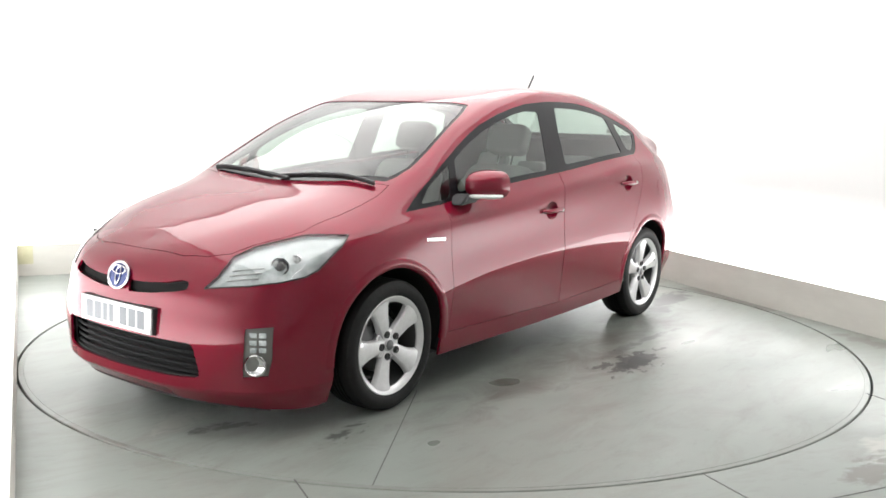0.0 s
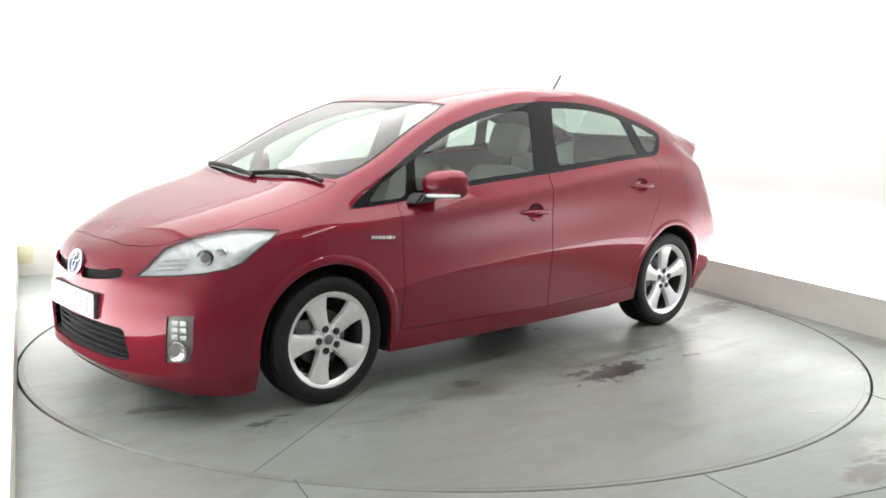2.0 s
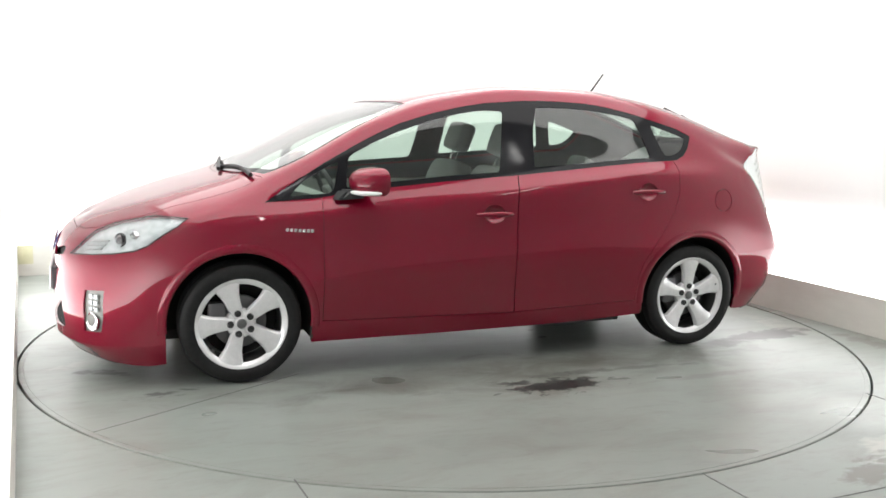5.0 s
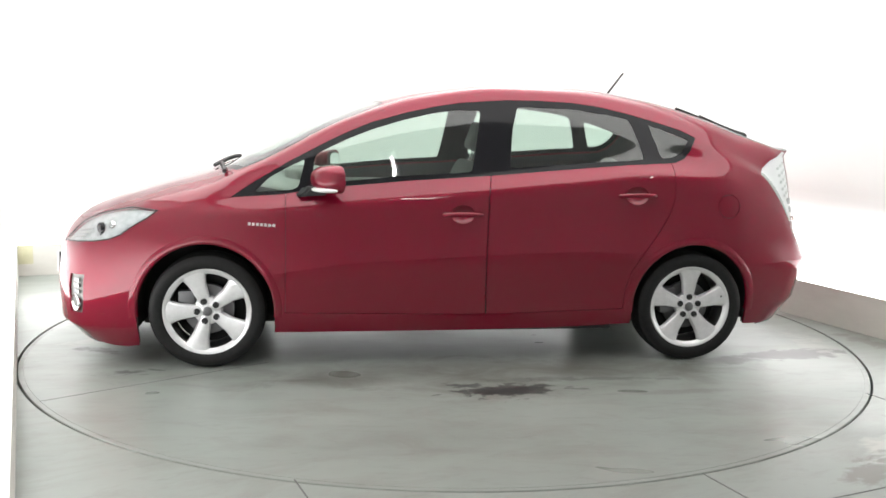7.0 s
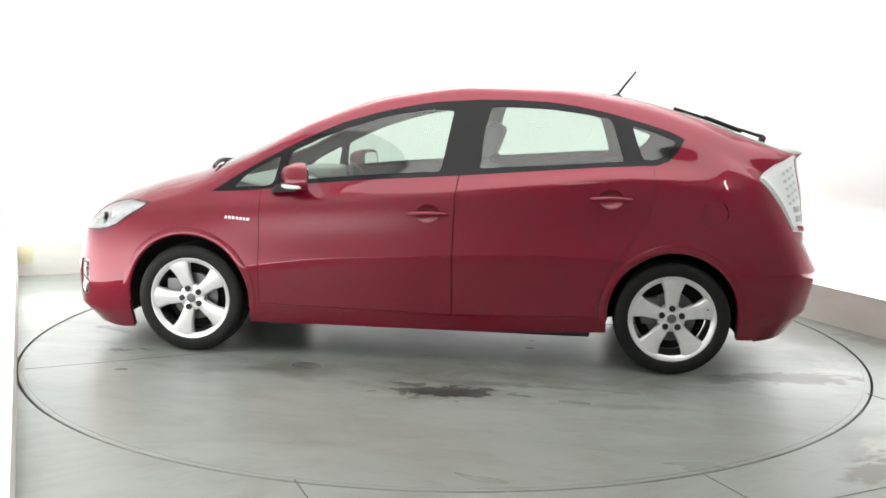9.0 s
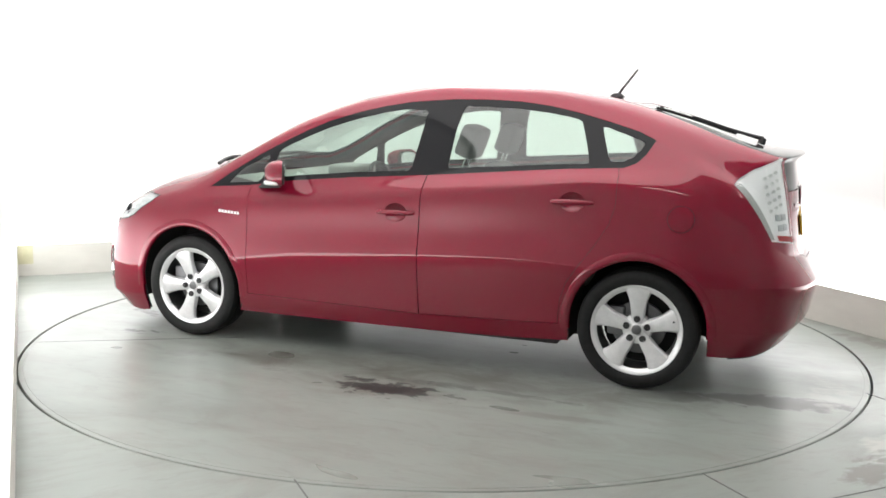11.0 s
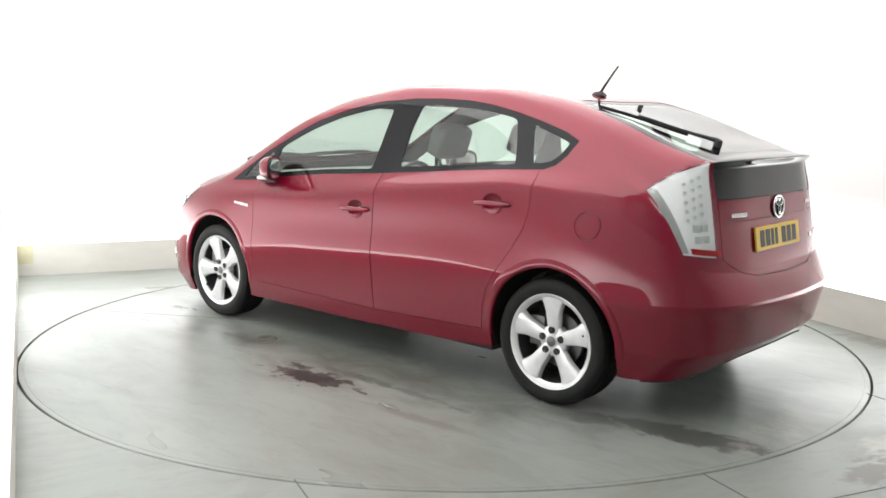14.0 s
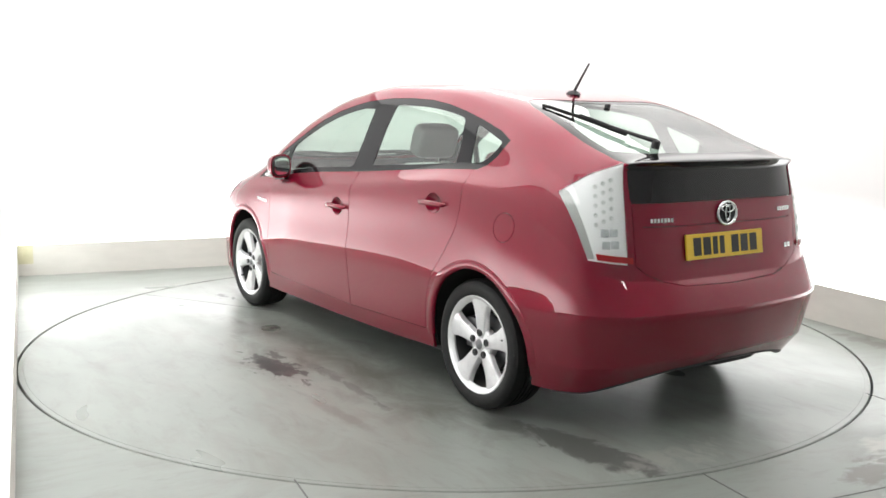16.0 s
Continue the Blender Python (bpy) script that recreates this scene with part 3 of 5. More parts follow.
        return co, out

    def put(self, name, names, mat, parent, label="", depth=0.012, shift=0.0, sides="both"):
        """A panel: 'both' halves as one mesh, or 'left' or 'right' alone."""
        co, faces = self.take(names, depth, shift)
        verts, polys, normals = [], [], []
        flip = lambda p: Vector((p.x, -p.y, p.z))
        if sides in ("both", "left"):
            verts += co
            for k, n in faces:
                polys.append(k), normals.extend(n)
        if sides in ("both", "right"):
            base = len(verts)
            verts += [flip(p) for p in co]
            for k, n in faces:
                polys.append([i + base for i in k[::-1]]), normals.extend(flip(q) for q in n[::-1])
        me = bpy.data.meshes.new(name)
        me.from_pydata(verts, [], polys)
        me.shade_smooth()
        if depth or mat is PAINT:
            me.normals_split_custom_set(normals)
        me.materials.append(mat)
        ob = new(name, me)
        ob.parent = parent
        if label:
            ob["label"] = label
        return ob


def inset(outline, g):
    """The outline drawn in by g (points in one plane given as pairs)."""
    n = len(outline)
    area = sum(outline[k][0] * outline[(k + 1) % n][1] - outline[(k + 1) % n][0] * outline[k][1] for k in range(n))
    s = 1 if area > 0 else -1
    out = []
    for k in range(n):
        p, a, b = (Vector(outline[i % n]) for i in (k, k - 1, k + 1))
        u, v = (p - a).normalized(), (b - p).normalized()
        nu, nv = Vector((-u.y, u.x)) * s, Vector((-v.y, v.x)) * s
        m = nu + nv
        m = m / max(m.dot(nu), 0.35)
        out.append(tuple(p + m * g))
    return out


def side_of(pairs):
    return [(x, 0, z) for x, z in pairs]


def top_of(pairs):
    return [(x, y, 0) for x, y in pairs]


def end_of(pairs):
    return [(0, y, z) for y, z in pairs]


def ring(cx, cy, r, n=40):
    return [(cx + r * math.cos(2 * math.pi * k / n), cy + r * math.sin(2 * math.pi * k / n)) for k in range(n)]


def rounded(pairs, r, n=4):
    """Corners of an outline rounded off."""
    out, c = [], len(pairs)
    for k in range(c):
        p, a, b = (Vector(pairs[i % c]) for i in (k, k - 1, k + 1))
        q = min(r, (a - p).length * 0.45, (b - p).length * 0.45)
        s, e = p + (a - p).normalized() * q, p + (b - p).normalized() * q
        for i in range(n + 1):
            t = i / n
            out.append(tuple(s * (1 - t) ** 2 + p * 2 * t * (1 - t) + e * t * t))
    return out


GLASS = bpy.data.materials.new("tinted window glass")
GLASS.use_nodes = True
GLASS.node_tree.nodes.clear()
gl_out = GLASS.node_tree.nodes.new("ShaderNodeOutputMaterial")
gl_mix = GLASS.node_tree.nodes.new("ShaderNodeMixShader")
gl_lay = add(GLASS, "ShaderNodeLayerWeight", Blend=0.5)
gl_pow = GLASS.node_tree.nodes.new("ShaderNodeMath")
gl_pow.operation = "POWER"
gl_pow.inputs[1].default_value = 4.2
gl_fre = add(GLASS, "ShaderNodeMapRange", From_Min=0.0, From_Max=1.0, To_Min=0.08, To_Max=1.0)
wire(GLASS, gl_lay.outputs["Facing"], gl_pow.inputs[0])
wire(GLASS, gl_pow.outputs[0], gl_fre.inputs["Value"])
gl_tra = add(GLASS, "ShaderNodeBsdfTransparent", Color=(0.68, 0.78, 0.72, 1))
gl_glo = add(GLASS, "ShaderNodeBsdfGlossy", Color=(1, 1, 1, 1), Roughness=0.0)
wire(GLASS, gl_fre.outputs[0], gl_mix.inputs[0])
wire(GLASS, gl_tra.outputs[0], gl_mix.inputs[1])
wire(GLASS, gl_glo.outputs[0], gl_mix.inputs[2])
wire(GLASS, gl_mix.outputs[0], gl_out.inputs[0])
LENS = GLASS.copy()
LENS.name = "clear lamp lens"
for nd in LENS.node_tree.nodes:
    if nd.type == "BSDF_TRANSPARENT":
        nd.inputs["Color"].default_value = (0.96, 0.97, 0.97, 1)
SCREEN_PANE = GLASS.copy()
SCREEN_PANE.name = "raked screen glass"
for nd in SCREEN_PANE.node_tree.nodes:
    if nd.type == "MATH":
        nd.inputs[1].default_value = 4.2
    elif nd.type == "MAP_RANGE":
        nd.inputs["To Min"].default_value = 0.075
PIANO = material("polished black panel", (0.008, 0.008, 0.009), 0.03, 0.0, Specular_IOR_Level=0.5)
CHROME = material("chrome", (0.8, 0.8, 0.81), 0.1, 1.0)
REFLECTOR = material("silver lamp reflector", (0.58, 0.61, 0.60), 0.25, 0.15)
mottle(REFLECTOR, (0.34, 0.375, 0.38), (0.66, 0.70, 0.71), 20, 3)
LAMP_GREY = material("satin grey lamp insert", (0.36, 0.38, 0.37), 0.35, 0.4)
SLAT_BLACK = material("matt black slat plastic", (0.008, 0.008, 0.009), 0.7, 0.0, Specular_IOR_Level=0.2)
bumpy(REFLECTOR, 45, 0.6, 0.006)
bumpy(LAMP_GREY, 60, 0.6, 0.005)
LAMP_DARK = material("dull lamp backing", (0.20, 0.20, 0.19), 0.35, 0.3)
LED_GREY = material("grey lamp cup", (0.66, 0.69, 0.68), 0.3, 0.2)
LAMP_WHITE = material("pale lamp housing", (0.86, 0.88, 0.88), 0.3, 0.0)
bumpy(LAMP_WHITE, 60, 0.2, 0.003)
RED_LENS = material("red lamp plastic", (0.5, 0.012, 0.02), 0.15, 0.0, Coat_Weight=1.0)
PLATE_WHITE = material("white number plate", (0.82, 0.83, 0.84), 0.35)
PLATE_YELLOW = material("yellow number plate", (0.75, 0.50, 0.04), 0.4)
INK = material("black plate characters", (0.015, 0.015, 0.016), 0.5)
PALE_INK = material("grey plate characters", (0.22, 0.23, 0.25), 0.5)
FABRIC = material("grey seat fabric", (0.24, 0.24, 0.24), 0.9)
mottle(FABRIC, (0.27, 0.27, 0.275), (0.36, 0.36, 0.355), 60)
bumpy(FABRIC, 500, 0.4, 0.001)
TRIM = material("grey interior trim", (0.32, 0.32, 0.31), 0.7)
bumpy(TRIM, 300, 0.3, 0.001)
LINER = material("dark inner liner", (0.03, 0.03, 0.032), 0.8)
STEEL = material("brake steel", (0.16, 0.16, 0.165), 0.45, 0.8)
BADGE_BLUE = material("blue badge enamel", (0.03, 0.06, 0.25), 0.2, 0.3, Coat_Weight=1.0)

DLO = [(1.225, .926), (.96, .944), (.65, .987), (.28, 1.021), (-.20, 1.054), (-.65, 1.092), (-.96, 1.117), (-1.24, 1.131), (-1.30, 1.155), (-1.345, 1.20), (-1.385, 1.272),
       (-1.30, 1.313), (-1.15, 1.358), (-.98, 1.403), (-.82, 1.437), (-.657, 1.458), (-.47, 1.466), (-.277, 1.465), (-.025, 1.447), (.13, 1.421), (.288, 1.386), (.475, 1.331), (.60, 1.279), (.725, 1.219), (.913, 1.120), (1.102, 1.008)]
GLASS_FRONT_QUARTER = [(1.10, .955), (.90, .968), (.865, .985), (.83, 1.135), (.90, 1.10), (1.02, 1.035)]
GLASS_FRONT = [(.80, .995), (.62, 1.018), (.28, 1.050), (-.075, 1.072), (-.10, 1.20), (-.135, 1.405), (.0, 1.408), (.13, 1.388), (.288, 1.352), (.475, 1.294), (.60, 1.243), (.725, 1.184), (.775, 1.155)]
GLASS_REAR = [(-.29, 1.095), (-.65, 1.120), (-.94, 1.142), (-1.065, 1.147), (-1.035, 1.25), (-.995, 1.368), (-.94, 1.383), (-.82, 1.403), (-.657, 1.422), (-.47, 1.430), (-.345, 1.430), (-.31, 1.30)]
GLASS_REAR_QUARTER = [(-1.165, 1.158), (-1.235, 1.162), (-1.29, 1.19), (-1.318, 1.225), (-1.34, 1.262), (-1.23, 1.302), (-1.105, 1.342), (-1.13, 1.26)]
DOOR_FRONT = [(.94, .305), (.935, .60), (.935, .90), (.93, 1.03), (-.19, 1.12), (-.165, .95), (-.155, .62), (-.155, .45), (-.16, .285)]
DOOR_REAR = [(-.16, .285), (-.155, .45), (-.155, .62), (-.165, .95), (-.19, 1.12), (-1.20, 1.20), (-1.225, 1.10), (-1.222, .94), (-1.195, .85), (-1.127, .736), (-1.04, .615), (-.985, .53), (-.955, .43), (-.945, .31)]
HOOD = [(2.140, -.05), (2.137, .10), (2.122, .30), (2.08, .41), (2.02, .492), (1.93, .545), (1.84, .608), (1.75, .655), (1.55, .682), (1.30, .69), (1.215, .683), (1.225, .655), (1.33, .43), (1.375, .2), (1.385, -.05)]
SCREEN = [(1.365, -.05), (1.355, .2), (1.31, .43), (1.205, .65), (1.15, .672), (1.05, .684), (.9, .671), (.75, .647), (.62, .622), (.5, .59), (.405, .555), (.418, .3), (.43, -.05)]
SCREEN_GLASS = [(1.325, -.05), (1.315, .2), (1.27, .42), (1.17, .635), (1.14, .65), (1.05, .664), (.9, .651), (.75, .627), (.62, .602), (.5, .57), (.43, .54), (.438, .3), (.45, -.05)]
TAILGLASS = [(-1.20, -.05), (-1.20, .36), (-1.215, .42), (-1.25, .47), (-1.32, .505), (-1.5, .535), (-1.7, .552), (-1.85, .562), (-1.93, .562), (-2.06, .55), (-2.2, .3), (-2.2, -.05)]
TAILGLASS_CLEAR = [(-1.245, -.05), (-1.245, .34), (-1.27, .41), (-1.36, .455), (-1.5, .485), (-1.75, .517), (-1.87, .515), (-1.93, .35), (-1.95, -.05)]
GARNISH = [(-.05, 1.035), (.2, 1.035), (.545, 1.033), (.552, 1.05), (.55, 1.168), (.545, 1.1738), (-.05, 1.1738)]
TAILGATE = [(-.05, .668), (.30, .675), (.42, .70), (.50, .735), (.545, .77), (.548, 1.0), (.55, 1.034), (-.05, 1.034)]
HEADLAMP = [(2.150, .475, .652), (2.105, .512, .702), (2.026, .515, .775), (1.939, .555, .813), (1.842, .622, .840), (1.751, .685, .860), (1.68, .74, .858), (1.60, .782, .853), (1.65, .79, .812), (1.712, .795, .780), (1.795, .792, .724), (1.860, .773, .698), (1.950, .722, .680), (2.050, .635, .668)]
TAILLAMP = [(-1.770, .725, 1.068), (-1.85, .635, 1.145), (-1.965, .548, 1.198), (-1.975, .552, 1.10), (-2.00, .555, .95), (-2.026, .556, .773), (-1.98, .63, .782), (-1.935, .70, .793), (-1.868, .712, .925), (-1.80, .718, 1.02)]
TAILLAMP_SIDE = [(-1.74, .74, 1.10), (-1.79, .725, 1.015), (-1.868, .72, .925), (-1.935, .71, .80), (-1.955, .680, .80), (-1.900, .684, .91), (-1.848, .692, 1.01), (-1.808, .697, 1.075)]
FOG = [(2.083, .652, .497), (2.0, .732, .501), (2.003, .727, .36), (2.015, .714, .29), (2.088, .640, .288)]
LOW_GRILLE = [(-.05, .425), (.30, .425), (.455, .422), (.485, .275), (.30, .268), (-.05, .265)]
TOP_GRILLE = [(.07, .652), (.16, .652), (.28, .662), (.37, .680), (.405, .676), (.41, .645), (.36, .632), (.22, .612), (.12, .603), (.07, .602)]
LAMP_VIEW = (math.cos(radians(50)), math.sin(radians(50)), 0.25)
TAIL_VIEW = (-math.cos(radians(35)), math.sin(radians(35)), 0.1)
FOG_VIEW = (math.cos(radians(35)), math.sin(radians(35)), 0)
HANDLES = (((-.02, .845), "front_door"), ((-1.0, .952), "rear_door"))
ARCHES = ((1.360, .320, .370), (-1.352, .328, .356))


def cut_body():
    s = Shell()
    flank = lambda p: p.y > 0.45
    for name, line in (("front_door", DOOR_FRONT), ("rear_door", DOOR_REAR)):
        s.cut("gap", side_of(line), (0, 1, 0), flank)
        s.cut(name, side_of(inset(line, 0.0026)), (0, 1, 0), flank)
    s.cut("gap", side_of(ring(-1.545, .893, .0665)), (0, 1, 0), flank)
    s.cut("fuel_flap", side_of(ring(-1.545, .893, .0635)), (0, 1, 0), flank)
    for (x, z), door in HANDLES:
        s.cut(door + "_cup", side_of([(x + .066 * math.cos(a), z + .052 * math.sin(a)) for a in (2 * math.pi * k / 24 for k in range(24))]), (0, 1, 0), flank)
    bonnet = lambda p: p.x > 1.1 and p.z > 0.6
    s.cut("gap", top_of(HOOD), (0, 0, 1), bonnet)
    s.cut("hood", top_of(inset(HOOD, 0.003)), (0, 0, 1), bonnet)
    tail = lambda p: p.x < -1.8
    s.cut("gap", end_of(TAILGATE), (1, 0, 0), tail)
    s.cut("tailgate", end_of(inset(TAILGATE, 0.003)), (1, 0, 0), tail)
    # no shut line: a dark slit added for the shade of the tailgate crease
    s.cut("gap", end_of([(-.05, .9285), (.30, .9285), (.50, .932), (.50, .9355), (.30, .932), (-.05, .932)]), (1, 0, 0), tail)
    s.cut("garnish", end_of(GARNISH), (1, 0, 0), lambda p: p.x < -1.8 and p.z < 1.176)
    for cx, cz, r in ARCHES:
        low = [(cx + r * 0.97, .05), (cx - r * 0.97, .05)]
        arc = [(cx + r * math.cos(a), cz + r * math.sin(a)) for a in (radians(180 - 200 * k / 28 + 10) for k in range(29))]
        s.cut("hole", side_of(arc + low), (0, 1, 0), flank)
    s.cut("window_trim", side_of(DLO), (0, 1, 0), flank)
    for name, line in (("front_quarter_glass", GLASS_FRONT_QUARTER), ("front_door_glass", GLASS_FRONT), ("rear_door_glass", GLASS_REAR), ("rear_quarter_glass", GLASS_REAR_QUARTER)):
        s.cut(name, side_of(rounded(line, 0.02, 2)), (0, 1, 0), flank)
    front = lambda p: p.x > 0.3 and p.z > 0.98
    s.cut("screen_trim", top_of(SCREEN), (0, 0, 1), front)
    s.cut("windscreen", top_of(SCREEN_GLASS), (0, 0, 1), front)
    back = lambda p: p.x < -1.0 and p.z > 1.174
    s.cut("tail_trim", top_of(TAILGLASS), (0, 0, 1), back)
    s.cut("rear_glass", top_of(TAILGLASS_CLEAR), (0, 0, 1), back)
    s.cut("headlamp", HEADLAMP, LAMP_VIEW, lambda p: p.x > 1.4 and p.y > .2 and p.z > .5)
    s.cut("tail_lamp", TAILLAMP, TAIL_VIEW, lambda p: p.x < -1.6 and p.y > .3)
    s.cut("tail_lamp_side", TAILLAMP_SIDE, TAIL_VIEW, lambda p: p.x < -1.6 and p.y > .3, ("tail_lamp",))
    s.cut("fog_lamp", FOG, FOG_VIEW, lambda p: p.x > 1.8 and p.y > .4)
    nose = lambda p: p.x > 1.9
    s.cut("low_grille", end_of(rounded(LOW_GRILLE, 0.03, 3)), (1, 0, 0), nose)
    s.cut("top_grille", end_of(rounded(TOP_GRILLE, 0.012, 2)), (1, 0, 0), nose)
    return s


def frame_at(p, n, spin=0.0):
    """A pose whose z axis is the normal and whose y axis points up the surface."""
    z = n.normalized()
    y = (Vector((0, 0, 1)) - z * z.z).normalized()
    x = y.cross(z)
    m = Matrix((x, y, z)).transposed().to_4x4()
    m.translation = p
    return m @ pose(0, 0, 0, 0, 0, spin)


def make_wheel(car, x, y, spin, sgn):
    """Centre on the hub; the outer face towards +y before turning."""
    wheel = new("wheel")
    wheel.parent = car
    wheel.matrix_basis = pose(x, y, .312) @ (pose(0, 0, 0) if sgn > 0 else pose(0, 0, 0, 0, 0, 180))
    bm = bmesh.new()
    prof = [(.222, -.098), (.232, -.104), (.262, -.108), (.29, -.104), (.304, -.092), (.310, -.072), (.312, -.040)]
    for g in (-.036, -.012, .012, .036):
        prof += [(.312, g - .006), (.3055, g - .004), (.3055, g + .004), (.312, g + .006)]
    prof += [(.312, .06), (.310, .072), (.304, .092), (.29, .103), (.268, .1065), (.264, .1055), (.252, .1055), (.2485, .104), (.242, .1025), (.2375, .099), (.230, .094), (.223, .09)]
    lathe(bm, prof, 72)
    part("tyre", bm, RUBBER, wheel, "black rubber tyre", smooth=35)
    bm = bmesh.new()
    lathe(bm, [(.214, .072), (.2165, .088), (.2235, .094), (.2255, .097), (.223, .0995), (.216, .098), (.204, .088), (.1965, .080), (.198, .070)], 72, close=True)
    part("rim", bm, ALLOY, wheel, "silver alloy rim", smooth=35)
    bm = bmesh.new()
    lathe(bm, [(.215, -.095), (.222, -.09), (.222, -.085), (.207, -.07), (.204, -.02), (.207, .05), (.2135, .0715), (.2055, .0695), (.198, .05), (.194, -.02), (.198, -.075), (.208, -.092)], 72, close=True)
    part("rim_barrel", bm, BARREL, wheel, "shadowed inner rim barrel", smooth=35)
    for k in range(5):
        a = radians(spin + 72 * k)
        c, s = -math.cos(a), math.sin(a)
        bm = bmesh.new()
        # stations along the spoke: radius, half width, face height, depth
        st = [(.030, .024, .074, .03), (.060, .029, .0765, .03), (.095, .034, .0795, .028), (.135, .039, .083, .026), (.172, .050, .0865, .024), (.195, .061, .0885, .022), (.211, .069, .0885, .02)]
        rows = []
        for r, w, h, d in st:
            row = []
            for u, v in ((-w * 1.12, h - d), (-w, h - .006), (-w * .86, h - .0005), (-w * .3, h + .003), (w * .3, h + .003), (w * .86, h - .0005), (w, h - .006), (w * 1.12, h - d)):
                row.append(bm.verts.new((r * c - u * s, v, r * s + u * c)))
            rows.append(row)
        for p, q in zip(rows, rows[1:]):
            for i in range(7):
                bm.faces.new((p[i], p[i + 1], q[i + 1], q[i]))
            bm.faces.new((p[7], p[0], q[0], q[7]))
        bm.faces.new(rows[0]), bm.faces.new(rows[-1][::-1])
        bmesh.ops.recalc_face_normals(bm, faces=bm.faces[:])
        part("spoke", bm, ALLOY, wheel, smooth=30)
        bm = bmesh.new()
        lathe(bm, [(.0005, .0815), (.0065, .0815), (.008, .080), (.0085, .0785), (.0145, .0785), (.0165, .0822), (.0175, .0822), (.0175, .06)], 16)
        bmesh.ops.translate(bm, verts=bm.verts[:], vec=(.056 * c, 0.0015, .056 * s))
        part("lug_nut", bm, DARK, wheel, "dark recessed wheel nut", smooth=30)
    bm = bmesh.new()
    lathe(bm, [(.0005, .084), (.024, .083), (.029, .080), (.031, .076), (.034, .0745), (.05, .072), (.072, .069), (.078, .06), (.078, .03), (.0005, .03)], 40)
    part("hub", bm, ALLOY, wheel, "silver hub", smooth=30)
    bm = bmesh.new()
    lathe(bm, [(.0005, .0865), (.02, .086), (.025, .0835), (.026, .080)], 24)
    part("hub_cap", bm, STEEL, wheel, "round grey centre cap", smooth=30)
    bm = bmesh.new()
    lathe(bm, [(.06, .018), (.135, .018), (.137, .016), (.137, -.004), (.06, -.004)], 48, close=True)
    part("brake_disc", bm, STEEL, wheel, "worn steel brake disc", smooth=30)
    bm = bmesh.new()
    lathe(bm, [(.0005, -.03), (.19, -.03), (.19, -.045), (.0005, -.045)], 40)
    part("brake_shield", bm, WHEEL_WELL, wheel, smooth=30)
    bm = bmesh.new()
    box(bm, (-.045, -.02, -.075), (.045, .042, .075), .012)
    bmesh.ops.translate(bm, verts=bm.verts[:], vec=(.115, 0, .03))
    part("brake_caliper", bm, STEEL, wheel, smooth=30)
    bm = bmesh.new()
    a = radians(spin + 36 * 3 + (0 if x > 0 else 180))
    tube(bm, [(-.190 * math.cos(a), .06, .190 * math.sin(a)), (-.186 * math.cos(a), .095, .186 * math.sin(a))], .005, 8)
    part("valve", bm, DARK, wheel)
    for c in wheel.children:
        if c.name.startswith(("rim", "spoke", "valve")):
            for v in c.data.vertices:
                v.co.x, v.co.z = v.co.x * 1.045, v.co.z * 1.045
    return wheel


def cushion(bm, lo, hi, m=None, cuts=6, power=6):
    """A padded block with domed faces."""
    lo, hi = Vector(lo), Vector(hi)
    c, h, n, made = (lo + hi) / 2, (hi - lo) / 2, cuts + 1, {}

    def at(*k):
        if k not in made:
            p = [2 * i / n - 1 for i in k]
            q = Vector([math.copysign(abs(a) ** 0.8, a) for a in p])
            q = q / (abs(q.x) ** power + abs(q.y) ** power + abs(q.z) ** power) ** (1 / power)
            q = Vector((c.x + q.x * h.x, c.y + q.y * h.y, c.z + q.z * h.z))
            made[k] = bm.verts.new(m @ q if m is not None else q)
        return made[k]

    for axis in range(3):
        for end in (0, n):
            for i in range(n):
                for j in range(n):
                    quad = []
                    for u, v in ((i, j), (i + 1, j), (i + 1, j + 1), (i, j + 1)):
                        k = [u, v]
                        k.insert(axis, end)
                        quad.append(at(*k))
                    bm.faces.new(quad if (end == n) != (axis == 1) else quad[::-1])


